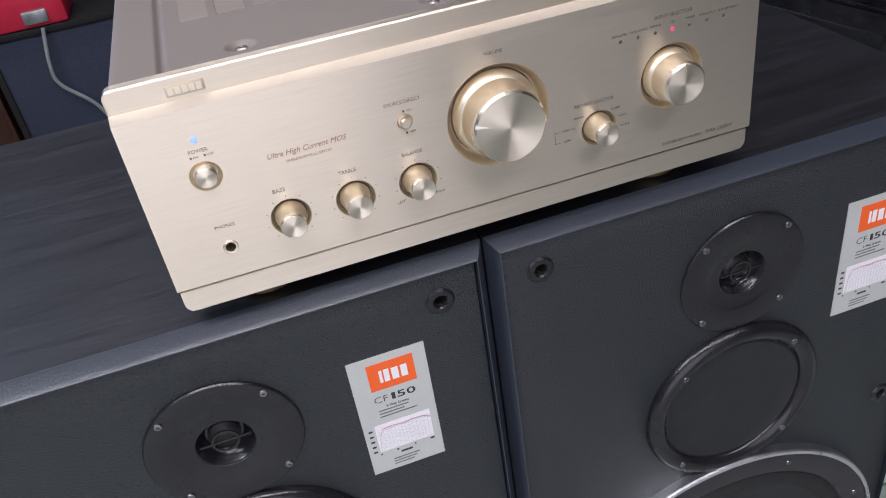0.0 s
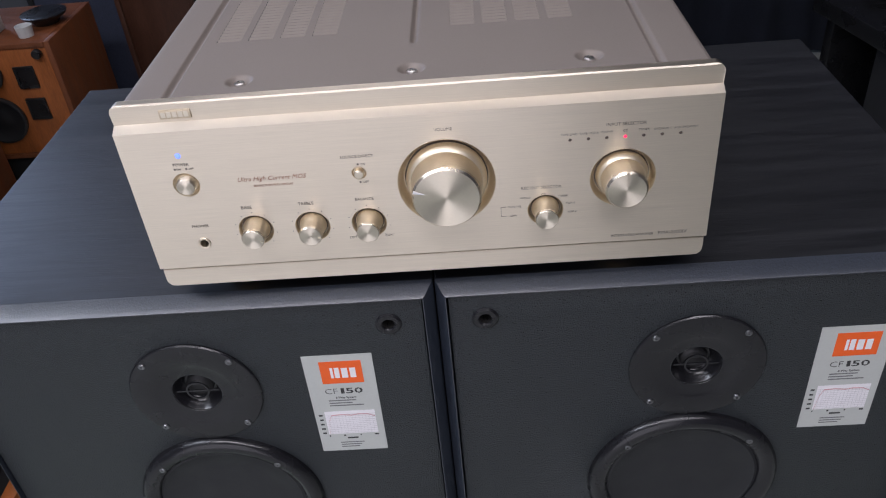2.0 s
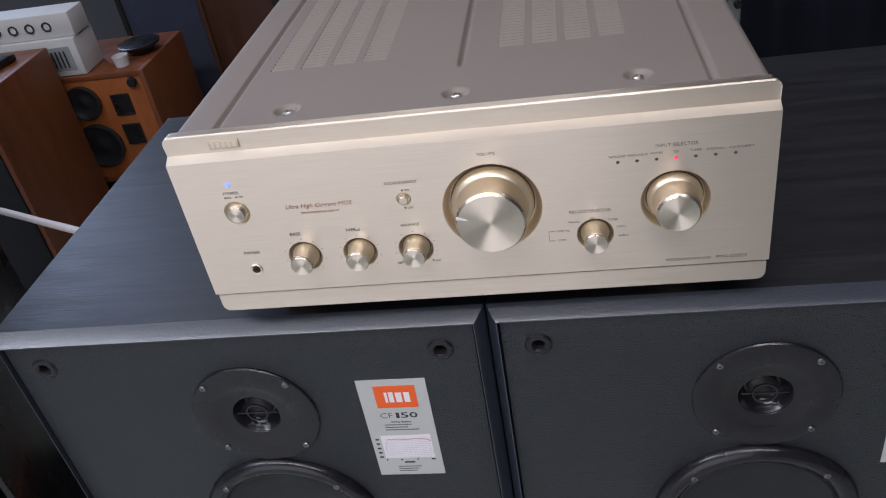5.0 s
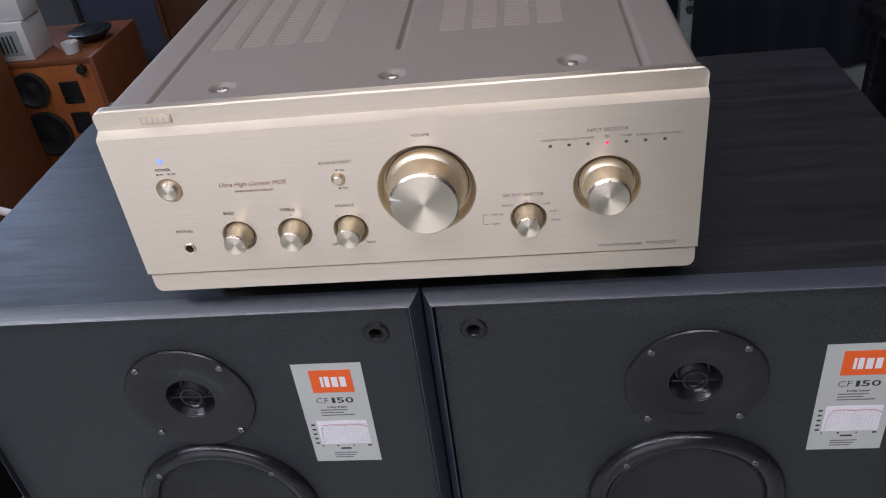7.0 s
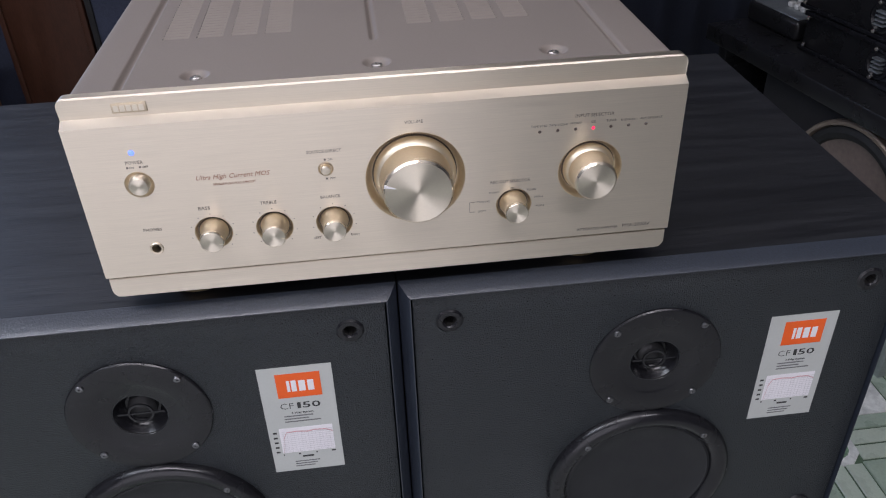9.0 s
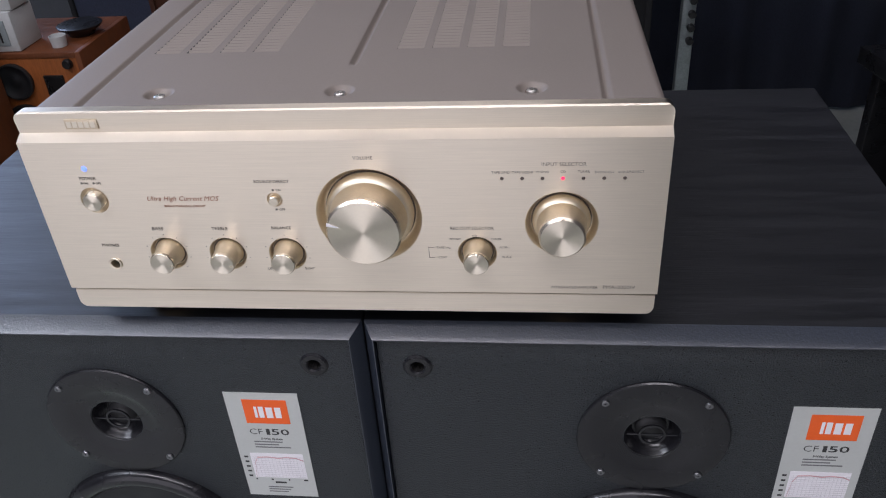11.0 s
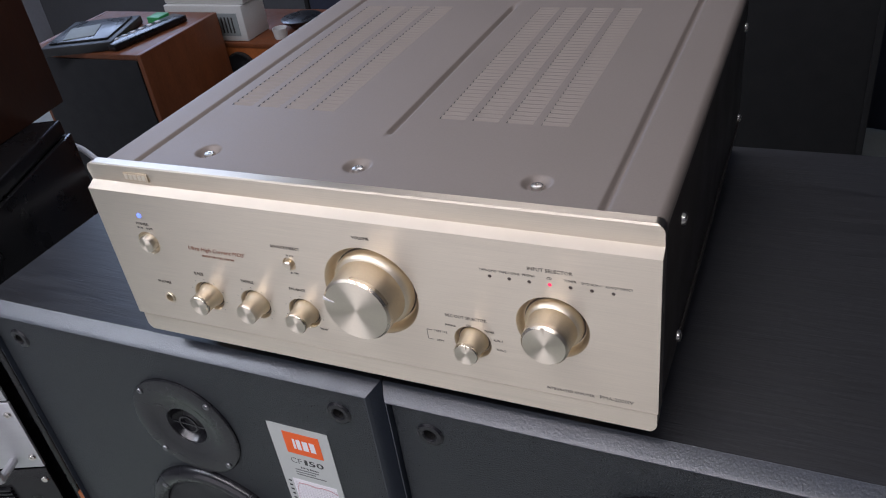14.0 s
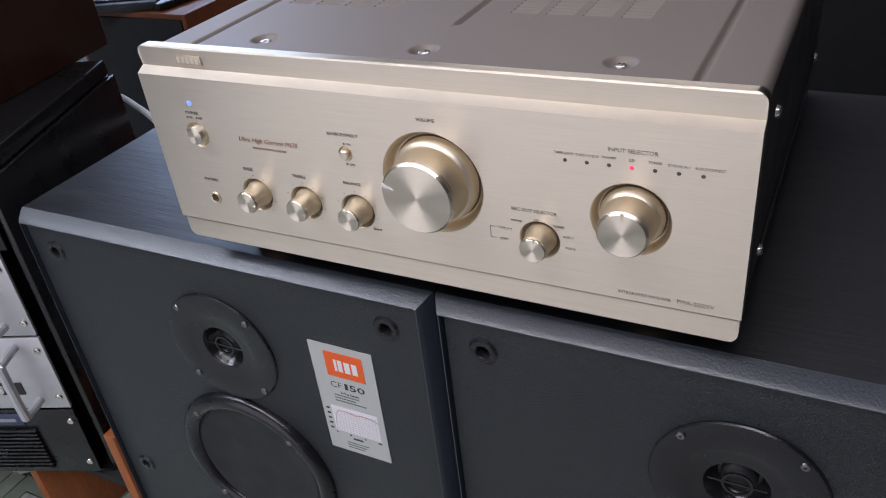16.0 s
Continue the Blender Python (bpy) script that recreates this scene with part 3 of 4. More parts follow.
part("power_button", lathe([(0.0070, -0.0028), (0.0070, 0.0030), (0.0064, 0.0040), (0.0050, 0.0044), (0, 0.0041)], 40, (-0.1742, 0, 0.8735)), M_spun, amp, "round polished power button")
part("source_button", lathe([(0.0036, -0.0017), (0.0036, 0.0026), (0.0030, 0.0034), (0, 0.0036)], 28, (-0.0437, 0, 0.8740)), M_chrome, amp, "small polished push button")
jack = part("headphone_socket", lathe([(0.0046, -0.004), (0.0050, 0.0006), (0.0046, 0.0011), (0.0034, 0.0009), (0.0031, -0.0010), (0.0030, -0.0088)], 32, (-0.1740, 0, 0.8198)), M_bowl, amp, "gold-rimmed headphone socket")
part("socket_inside", lathe([(0.0030, -0.0080), (0, -0.0082)], 24, (-0.1740, 0, 0.8198)), M_dark, jack)
for i in range(7):
    part("indicator", lathe([(0.00125, -0.0018), (0.00125, -0.0002), (0.0008, 0.0002), (0, 0.0003)], 14, (0.1120 + 0.01318 * i, 0, LED_Z)), M_led_red if i == 3 else M_led_off, amp,
         "lit red indicator" if i == 3 else "")
part("power_indicator", lathe([(0.0020, -0.0018), (0.0020, 0.0002), (0.0014, 0.0008), (0, 0.0010)], 18, (-0.1742, 0, 0.8985)), M_led_blue, amp, "lit blue indicator")
badge = part("badge", box(-0.1812, -0.1580, 0.0058, 0.0076, 0.9255, 0.9325, 0.0004), M_badge, amp, "small gold badge plate")
for i in range(5):
    part("badge_mark", box(-0.1798 + 0.0042 * i, -0.1766 + 0.0042 * i, 0.0055, 0.0060, 0.9268, 0.9312, 0), M_badge_face, badge, smooth=0)

YP = -0.0002
for words, x, z, w in (("VOLUME", 0.0210, 0.9055, 0.0130), ("INPUT SELECTOR", 0.1520, 0.9000, 0.0285), ("REC OUT SELECTOR", 0.0910, 0.8512, 0.0300),
                       ("SOURCE DIRECT", -0.0437, 0.8882, 0.0245), ("BASS", -0.1340, 0.8503, 0.0082), ("TREBLE", -0.0880, 0.8505, 0.0118), ("BALANCE", -0.0430, 0.8512, 0.0140),
                       ("PHONES", -0.1735, 0.8360, 0.0130), ("POWER", -0.1740, 0.8912, 0.0118), ("ON", -0.1765, 0.8873, 0.0032), ("OFF", -0.1672, 0.8873, 0.0040),
                       ("ON", -0.0400, 0.8815, 0.0032), ("OFF", -0.0395, 0.8662, 0.0040), ("LEFT", -0.0560, 0.8165, 0.0055), ("RIGHT", -0.0275, 0.8165, 0.0066),
                       ("TAPE-2/MD", 0.1112, 0.8942, 0.0118), ("TAPE-1/CD-R", 0.1255, 0.8942, 0.0138), ("PHONO", 0.1384, 0.8945, 0.0080), ("CD", 0.1515, 0.8945, 0.0034),
                       ("TUNER", 0.1647, 0.8945, 0.0076), ("DVD/AUX-1", 0.1778, 0.8942, 0.0118), ("AUX-2/P.DIRECT", 0.1945, 0.8942, 0.0165),
                       ("PHONO", 0.0790, 0.8425, 0.0076), ("CD", 0.0925, 0.8450, 0.0032), ("TUNER", 0.1072, 0.8425, 0.0072), ("AUX-1", 0.1128, 0.8358, 0.0066), ("AUX-2", 0.1143, 0.8278, 0.0066),
                       ("TAPE 1>2", 0.0705, 0.8353, 0.0098), ("COPY", 0.0695, 0.8270, 0.0058),
                       ("INTEGRATED AMPLIFIER", 0.1615, 0.8022, 0.0325), ("PMA-2000IV", 0.1925, 0.8026, 0.0220)):
    lettering(words, x, YP, z, w, M_print, amp, bold=-0.008)
lettering("Ultra High Current MOS", -0.1090, YP, 0.8745, 0.0520, M_script, amp, shear=0.35)
lettering("SINGLE PUSH-PULL CIRCUIT", -0.1090, YP, 0.8690, 0.0300, M_script, amp)
part("bracket_line", joined(box(0.0600, 0.0603, YP, 0.0001, 0.8270, 0.8353, 0), box(0.0600, 0.0640, YP, 0.0001, 0.8352, 0.8355, 0), box(0.0600, 0.0640, YP, 0.0001, 0.8268, 0.8271, 0)), M_print, amp, smooth=0)
for x, z in ((-0.1795, 0.8873), (-0.1708, 0.8873), (-0.0437, 0.8815), (-0.0437, 0.8662)):
    part("print_mark", box(x - 0.0007, x + 0.0007, YP, 0.0001, z - 0.0007, z + 0.0007, 0), M_print, amp, smooth=0)
for name in ("bass_knob", "treble_knob", "balance_knob"):
    x, z, rim = KNOBS[name][:3]
    for k in range(9):
        a = radians(-45 + 270 * k / 8)
        part("scale_dot", lathe([(0.00042, 0.0002), (0, 0.00025)], 8, (x - (rim + 0.0028) * math.cos(a), 0, z + (rim + 0.0028) * math.sin(a))), M_print, amp, smooth=0)

# top cover with its grooves, screw dimples and louvre openings
COVER_Z, HALF = 0.9332, 0.2172
COLS = [(-0.1660 + 0.0268 * k, -0.1660 + 0.0268 * k + 0.0206) for k in range(4)] + [(0.0285 + 0.0268 * k, 0.0285 + 0.0268 * k + 0.0206) for k in range(4)]
PITCH, ROWN, SLOT, V0 = 0.0069, 37, 0.0048, 0.1270
SCREWS = [(-0.1305, 0.0470), (-0.0003, 0.0470), (0.1312, 0.0470)]
GROOVES = (-0.1810, 0.1800)


def groove(d, half=0.0042, depth=0.0030):
    return -depth * 0.5 * (1 + math.cos(math.pi * d / half)) if abs(d) < half else 0.0


def cover_height(x, y):
    z = COVER_Z
    for gx in GROOVES:
        z += groove(x - gx)
    if 0.095 < y < 0.388:
        z += groove(x) * min(1.0, (y - 0.095) / 0.006, (0.388 - y) / 0.006)
    for sx, sy in SCREWS:
        d = math.hypot(x - sx, y - sy)
        if d < 0.0112:
            z -= 0.0042 * 0.5 * (1 - math.cos(math.pi * min(1.0, (0.0112 - d) / 0.0058)))
    return z


xs = {round(-HALF + 0.0095 + i * 0.01, 4) for i in range(20)} | {HALF - 0.0062}
for gx in (GROOVES[0], 0.0, GROOVES[1]):
    xs |= {round(gx + d, 5) for d in (-0.0052, -0.0044, -0.0037, -0.0029, -0.0021, -0.0014, -0.0007, 0, 0.0007, 0.0014, 0.0021, 0.0029, 0.0037, 0.0044, 0.0052)}
for a, b in COLS:
    xs |= {round(a, 5), round(b, 5)}
for sx, _ in SCREWS:
    xs |= {round(sx - 0.0120 + 0.0010 * k, 5) for k in range(25)}
ys = {0.0150, 0.455, 0.095, 0.101, 0.382, 0.388, 0.42} | {round(0.0350 + 0.0010 * k, 5) for k in range(25)} | {0.06 + 0.01 * k for k in range(1, 7)}
for k in range(ROWN):
    ys |= {round(V0 + PITCH * k, 5), round(V0 + PITCH * k + SLOT, 5)}


def thin_out(values):
    out = []
    for v in sorted(values):
        if not out or v - out[-1] > 0.00035:
            out.append(v)
    return out


xs, ys = thin_out(xs), thin_out(ys)
bm = bmesh.new()
bend = [(HALF - 0.0062 * (1 - math.cos(a)), COVER_Z - 0.0062 * (1 - math.sin(a))) for a in (math.pi / 2 * k / 7 for k in range(7))]
bend.insert(0, (HALF, COVER_Z - 0.0090))
line = [(0.0017 - x, z) for x, z in bend] + [(x, None) for x in xs] + [(x, z) for x, z in reversed(bend)]
grid = [[bm.verts.new((x, y, cover_height(x, y) if z is None else z)) for x, z in line] for y in ys]
for j in range(len(ys) - 1):
    ym = (ys[j] + ys[j + 1]) / 2
    k = (ym - V0) / PITCH
    in_slot = 0 <= k < ROWN and (k % 1) * PITCH < SLOT
    for i in range(len(line) - 1):
        xm = (line[i][0] + line[i + 1][0]) / 2
        if in_slot and any(a < xm < b for a, b in COLS):
            continue
        bm.faces.new((grid[j][i], grid[j][i + 1], grid[j + 1][i + 1], grid[j + 1][i]))
cover = part("top_cover", bm, M_cover, amp, "champagne painted steel top cover", smooth=50)
bm = bmesh.new()
w = COLS[0][1] - COLS[0][0]
v = [bm.verts.new(c) for c in ((0, 0.0016, -0.0018), (w, 0.0016, -0.0018), (w, SLOT, 0.0004), (0, SLOT, 0.0004), (0, SLOT, -0.0005), (w, SLOT, -0.0005), (w, 0.0018, -0.0026), (0, 0.0018, -0.0026))]
for f in ((0, 1, 2, 3), (3, 2, 5, 4), (4, 5, 6, 7), (7, 6, 1, 0), (0, 3, 4, 7), (1, 6, 5, 2)):
    bm.faces.new([v[i] for i in f])
bmesh.ops.recalc_face_normals(bm, faces=list(bm.faces))
slat = None
for a, _ in COLS:
    for k in range(ROWN):
        m = Matrix.Translation((a, V0 + PITCH * k, COVER_Z))
        if slat is None:
            slat = part("louvre_slat", bm, M_cover, cover, smooth=0)
            slat.matrix_basis = m
        else:
            again(slat, cover, m)
top_screw = None
for sx, sy in SCREWS:
    m = Matrix.Translation((sx, sy, COVER_Z - 0.0042)) @ Matrix.Rotation(-math.pi / 2, 4, "X")
    if top_screw is None:
        top_screw = part("cover_screw", screw_mesh(0.0046, 0.0030), M_screw, cover, "bright cover screw in its dimple")
        top_screw.matrix_basis = m
    else:
        again(top_screw, cover, m)
# case sides and ledge, coloured dark to hold the shade beside the cover
part("side_panel", box(0.2110, 0.2170, 0.0148, 0.4550, 0.7850, COVER_Z - 0.0088, 0.0008), M_side_shade, amp, "champagne side of the case with its shade put into the colour")
part("side_panel", box(-0.2153, -0.2100, 0.0148, 0.4550, 0.7850, COVER_Z - 0.0088, 0.0008), M_side_shade, amp, "champagne side of the case with its shade put into the colour")
part("chassis", box(-0.2065, 0.2085, 0.0128, 0.4540, 0.7800, COVER_Z - 0.0100, 0.001), M_dark, amp, "black chassis inside the case")
part("side_ledge", box(0.2171, 0.2186, 0.0900, 0.4400, 0.7880, 0.7960, 0.0006), M_side_shade, amp)
for sy, sz in ((0.083, 0.895), (0.083, 0.795), (0.441, 0.895), (0.441, 0.798)):
    for side in (1, -1):
        m = Matrix.Translation((0.2170 if side > 0 else -0.2153, sy, sz)) @ Matrix.Rotation(side * math.pi / 2, 4, "Z")
        again(top_screw, amp, m, "side_screw")
for fx in (-0.160, 0.160):
    for fy in (0.050, 0.400):
        ft = part("foot", lathe([(0.0, 0.0), (0.0235, 0.0), (0.0245, 0.0010), (0.0245, 0.0190), (0.0230, 0.0205), (0.0, 0.0205)], 48, (fx, fy, TOP + 0.0010), Matrix.Rotation(-math.pi / 2, 4, "X")), M_foot, amp, "round dark bronze foot")
        part("foot_pad", lathe([(0.0, 0.0), (0.0225, 0.0), (0.0225, 0.0012), (0, 0.0012)], 40, (fx, fy, TOP + 0.0001), Matrix.Rotation(-math.pi / 2, 4, "X")), M_rubber, ft)
        part("foot_band", lathe([(0.0247, 0.0100), (0.0252, 0.0105), (0.0252, 0.0190), (0.0246, 0.0195)], 48, (fx, fy, TOP), Matrix.Rotation(-math.pi / 2, 4, "X")), M_rubber, ft)

# ---- behind and beside ----


def cabinet(name, x0, x1, y0, y1, z0, z1, shell, front, label, category, group="", recess=0.008, edge=0.014):
    """A box shell with a recessed front board facing -y."""
    c = thing(name, ((x0 + x1) / 2, (y0 + y1) / 2, z0), label, category, group)
    part("side_panel", box(x0, x0 + edge, y0, y1, z0, z1, 0.0015), shell, c)
    part("side_panel", box(x1 - edge, x1, y0, y1, z0, z1, 0.0015), shell, c)
    part("top_panel", box(x0 + edge, x1 - edge, y0, y1, z1 - edge, z1 - 0.0003, 0.0015), shell, c)
    part("bottom_panel", box(x0 + edge, x1 - edge, y0, y1, z0 + 0.0003, z0 + edge, 0.0015), shell, c)
    part("back_panel", box(x0 + edge, x1 - edge, y1 - edge, y1 - 0.0003, z0 + edge, z1 - edge, 0), shell, c)
    part("front_board", box(x0 + edge, x1 - edge, y0 + recess, y0 + recess + 0.012, z0 + edge, z1 - edge, 0.001), front, c)
    return c


# bookshelf loudspeaker in orange teak on a black stand
ax0, ax1, ay, at_, ab = -1.30, -0.935, 1.29, 0.525, 0.225
teak = cabinet("bookshelf_speaker", ax0, ax1, ay, 1.56, ab, at_, M_brown, M_teak, "small orange teak loudspeaker with two square ports", "loudspeaker", recess=0.003)
for pz in (0.440, 0.358):
    part("square_port", joined(box(-1.045, -0.996, ay - 0.002, ay + 0.004, pz - 0.028, pz - 0.022, 0.001), box(-1.045, -0.996, ay - 0.002, ay + 0.004, pz + 0.022, pz + 0.028, 0.001),
                               box(-1.045, -1.039, ay - 0.002, ay + 0.004, pz - 0.022, pz + 0.022, 0.001), box(-1.002, -0.996, ay - 0.002, ay + 0.004, pz - 0.022, pz + 0.022, 0.001),
                               box(-1.039, -1.002, ay + 0.0005, ay + 0.0035, pz - 0.022, pz + 0.022, 0)), M_cab, teak, "black square port")
part("level_knob", lathe([(0.012, 0), (0.012, 0.008), (0.010, 0.012), (0, 0.012)], 24, (-0.972, ay + 0.002, 0.497)), M_cab, teak)
for cz, r in ((0.455, 0.045), (0.335, 0.060)):
    dr = part("driver", lathe([(r, -0.002), (r, 0.006), (r * 0.9, 0.007), (r * 0.84, 0.004), (r * 0.5, -0.0022), (r * 0.35, -0.0022), (r * 0.2, 0.002), (0, 0.003)], 40, (-1.120, ay, cz)), M_cone, teak, "round dark driver")
    part("driver_ring", lathe([(r * 1.01, 0.001), (r * 1.01, 0.0075), (r * 0.93, 0.0085), (r * 0.92, 0.006)], 40, (-1.120, ay, cz)), M_satin_plastic, dr)
cabinet("speaker_stand", -1.28, -0.95, 1.31, 1.58, FLOOR, ab - 0.001, M_black, M_black, "low black stand under the teak loudspeaker", "stand")

# brown loudspeaker with a black cloth front
cbx, cby, cbt = -1.142, 0.976, 0.613
cabinet("brown_speaker", -1.52, cbx, cby, 1.272, FLOOR, cbt, M_brown, M_grille, "red-brown veneered loudspeaker with a black cloth front", "loudspeaker", recess=-0.004)
gadget = thing("remote_control", (-1.26, 1.08, cbt), "dark slim remote control lying on a loudspeaker", "remote control")
g = box(-0.025, 0.025, -0.11, 0.11, 0.0, 0.018, 0.005)
g.transform(Matrix.Translation((-1.225, 1.10, cbt)) @ Matrix.Rotation(radians(-12), 4, "Z"))
part("body", g, M_cab, gadget)
for i in range(6):
    b = box(-0.015, -0.004, -0.085 + 0.025 * i, -0.073 + 0.025 * i, 0.017, 0.020, 0.001)
    b.transform(Matrix.Translation((-1.225, 1.10, cbt)) @ Matrix.Rotation(radians(-12), 4, "Z"))
    part("button", b, M_greyline, gadget)
tray_bm = box(-0.09, 0.09, -0.10, 0.10, 0.0, 0.022, 0.004)
tray_bm.transform(Matrix.Translation((-1.36, 1.06, cbt)) @ Matrix.Rotation(radians(20), 4, "Z"))
tray = thing("disc_case", (-1.36, 1.06, cbt), "grey and black plastic disc case on a loudspeaker", "case")
part("case_body", tray_bm, M_satin_plastic, tray)
lid = box(-0.075, 0.075, -0.08, 0.08, 0.022, 0.027, 0.002)
lid.transform(Matrix.Translation((-1.36, 1.06, cbt)) @ Matrix.Rotation(radians(20), 4, "Z"))
part("case_lid", lid, M_cab, tray)
slip = box(-0.055, 0.02, -0.06, 0.03, 0.0272, 0.0290, 0.0005)
slip.transform(Matrix.Translation((-1.36, 1.06, cbt)) @ Matrix.Rotation(radians(32), 4, "Z"))
part("paper_slip", slip, M_cardgrey, tray, "pale paper slip")
tagged(part("green_card", box(-1.275, -1.235, 1.165, 1.205, cbt + 0.0001, cbt + 0.022, 0.002), M_green), "small green card box on a loudspeaker", "box")

# cartons on the teak loudspeaker
carton = thing("carton", (-1.19, 1.40, at_), "white carton with a grey printed side", "carton")
part("carton_body", box(-1.34, -1.085, 1.30, 1.40, at_ + 0.0005, 0.620, 0.003), M_card, carton)
part("printed_panel", box(-1.20, -1.105, 1.2985, 1.3005, 0.540, 0.600, 0), M_cardgrey, carton, smooth=0)
for i in range(7):
    part("print_bar", box(-1.19 + 0.011 * i, -1.186 + 0.011 * i, 1.2975, 1.2990, 0.548, 0.590, 0), M_ink, carton, smooth=0)
power_strip = thing("socket_unit", (-1.19, 1.40, 0.62), "pale grey socket unit on a carton", "power strip")
part("unit_body", box(-1.34, -1.080, 1.31, 1.39, 0.6205, 0.680, 0.004), M_card, power_strip)
for i in range(4):
    part("socket", lathe([(0.012, -0.001), (0.012, 0.003), (0.009, 0.003), (0.008, -0.0005), (0, -0.0005)], 20, (-1.28 + 0.045 * i, 1.31, 0.650)), M_ink, power_strip)
cap = thing("loose_driver", (-0.995, 1.40, at_), "small loose black speaker driver lying face down", "speaker driver")
part("basket", lathe([(0, 0), (0.030, 0.0), (0.036, 0.010), (0.052, 0.020), (0.055, 0.026), (0.050, 0.028), (0, 0.026)], 36, (-0.990, 1.42, at_ + 0.0005), Matrix.Rotation(-math.pi / 2, 4, "X")), M_cab, cap)
tagged(part("plastic_cup", lathe([(0, 0), (0.017, 0), (0.020, 0.026), (0.018, 0.026), (0.016, 0.003), (0, 0.003)], 28, (-1.005, 1.335, at_ + 0.0005), Matrix.Rotation(-math.pi / 2, 4, "X"))
            , M_card), "small white plastic cap on a loudspeaker", "cap")

# rack with power amplifiers on a wooden cabinet
stand = thing("wooden_stand", (-0.74, 0.25, FLOOR), "orange-brown wooden stand under an equipment rack", "stand")
part("side_board", box(-0.634, -0.613, 0.095, 0.42, FLOOR + 0.0005, 0.300, 0.002), M_teak, stand)
part("side_board", box(-0.866, -0.845, 0.085, 0.42, FLOOR + 0.0005, 0.176, 0.002), M_teak, stand)
part("shelf_board", box(-1.16, -0.6345, 0.10, 0.42, 0.1765, 0.1905, 0.002), M_black, stand)
part("side_board", box(-1.16, -1.14, 0.10, 0.42, FLOOR + 0.0005, 0.176, 0.002), M_teak, stand)
rack = thing("equipment_rack", (-0.93, 0.35, 0.191), "black equipment rack holding three amplifiers", "rack")
rx0, rx1, ry = -1.19, -0.672, 0.105
part("side_panel", box(rx1, rx1 + 0.010, ry + 0.004, 0.47, 0.191, 0.700, 0.003), M_cab, rack)
part("side_panel", box(rx0 - 0.010, rx0, ry + 0.004, 0.47, 0.191, 0.700, 0.003), M_cab, rack)
part("top_panel", box(rx0, rx1, ry + 0.004, 0.47, 0.682, 0.6997, 0.003), M_cab, rack)
part("bottom_panel", box(rx0, rx1, ry + 0.004, 0.47, 0.1913, 0.196, 0), M_cab, rack)
part("back_panel", box(rx0, rx1, 0.458, 0.4697, 0.196, 0.682, 0), M_cab, rack)


def rack_unit(name, z0, z1, face, label, slots, lit):
    amp_u = thing(name, ((rx0 + rx1) / 2, 0.3, z0), label, "power amplifier", "rack amplifiers")
    part("face_plate", box(rx0 + 0.002, rx1 - 0.016, ry - 0.003, ry + 0.002, z0, z1, 0.001), face, amp_u)
    part("case_body", box(rx0 + 0.02, rx1 - 0.03, ry + 0.002, 0.45, z0 + 0.004, z1 - 0.004, 0.001), M_cab, amp_u)
    if slots:
        part("vent_field", box(rx0 + 0.10, rx1 - 0.095, ry - 0.0045, ry - 0.0028, z0 + 0.060, z1 - 0.016, 0), M_cab, amp_u, smooth=0)
        for i in range(12):
            xx = rx1 - 0.105 - 0.026 * i
            part("vent_bar", box(xx - 0.009, xx + 0.009, ry - 0.0070, ry - 0.0044, z0 + 0.062, z1 - 0.018, 0.001), face, amp_u)
        part("dark_strip", box(rx0 + 0.06, rx1 - 0.075, ry - 0.0045, ry - 0.0028, z0 + 0.028, z0 + 0.050, 0), M_cab, amp_u, smooth=0)
        for i in range(3):
            part("dial", lathe([(0.007, 0), (0.007, 0.004), (0.005, 0.005), (0, 0.005)], 16, (rx1 - 0.11 - 0.022 * i, ry - 0.0045, z0 + 0.039)), M_card, amp_u)
        hx = rx1 - 0.058
        part("handle", tube([(hx, ry - 0.003, z0 + 0.016), (hx, ry - 0.036, z0 + 0.018), (hx, ry - 0.042, z0 + 0.026), (hx, ry - 0.042, z1 - 0.026), (hx, ry - 0.036, z1 - 0.018), (hx, ry - 0.003, z1 - 0.016)], 0.0065), M_silver, amp_u, "silver rack handle")
    else:
        for i in range(11):
            zz = z0 + 0.012 + 0.0078 * i
            part("fin", box(rx0 + 0.03, rx1 - 0.085, ry - 0.010, ry - 0.003, zz, zz + 0.0035, 0.0006), M_gloss, amp_u)
        part("name_strip", box(rx0 + 0.05, rx1 - 0.10, ry - 0.0065, ry - 0.003, z1 - 0.028, z1 - 0.006, 0.001), M_bluegrey, amp_u)
        part("print_bar", box(rx1 - 0.19, rx1 - 0.15, ry - 0.0072, ry - 0.006, z1 - 0.022, z1 - 0.012, 0), M_card, amp_u, smooth=0)
        part("print_bar", box(rx1 - 0.138, rx1 - 0.110, ry - 0.0072, ry - 0.006, z1 - 0.020, z1 - 0.014, 0), M_cardgrey, amp_u, smooth=0)
    for zz in (z0 + 0.022, z1 - 0.022):
        o = new("rack_screw", scr_mesh)
        hang(o, amp_u)
        o.matrix_basis = Matrix.Translation((rx1 - 0.026, ry - 0.003, zz)) @ Matrix.Diagonal((1.2, 1.2, 1.2, 1))
    return amp_u


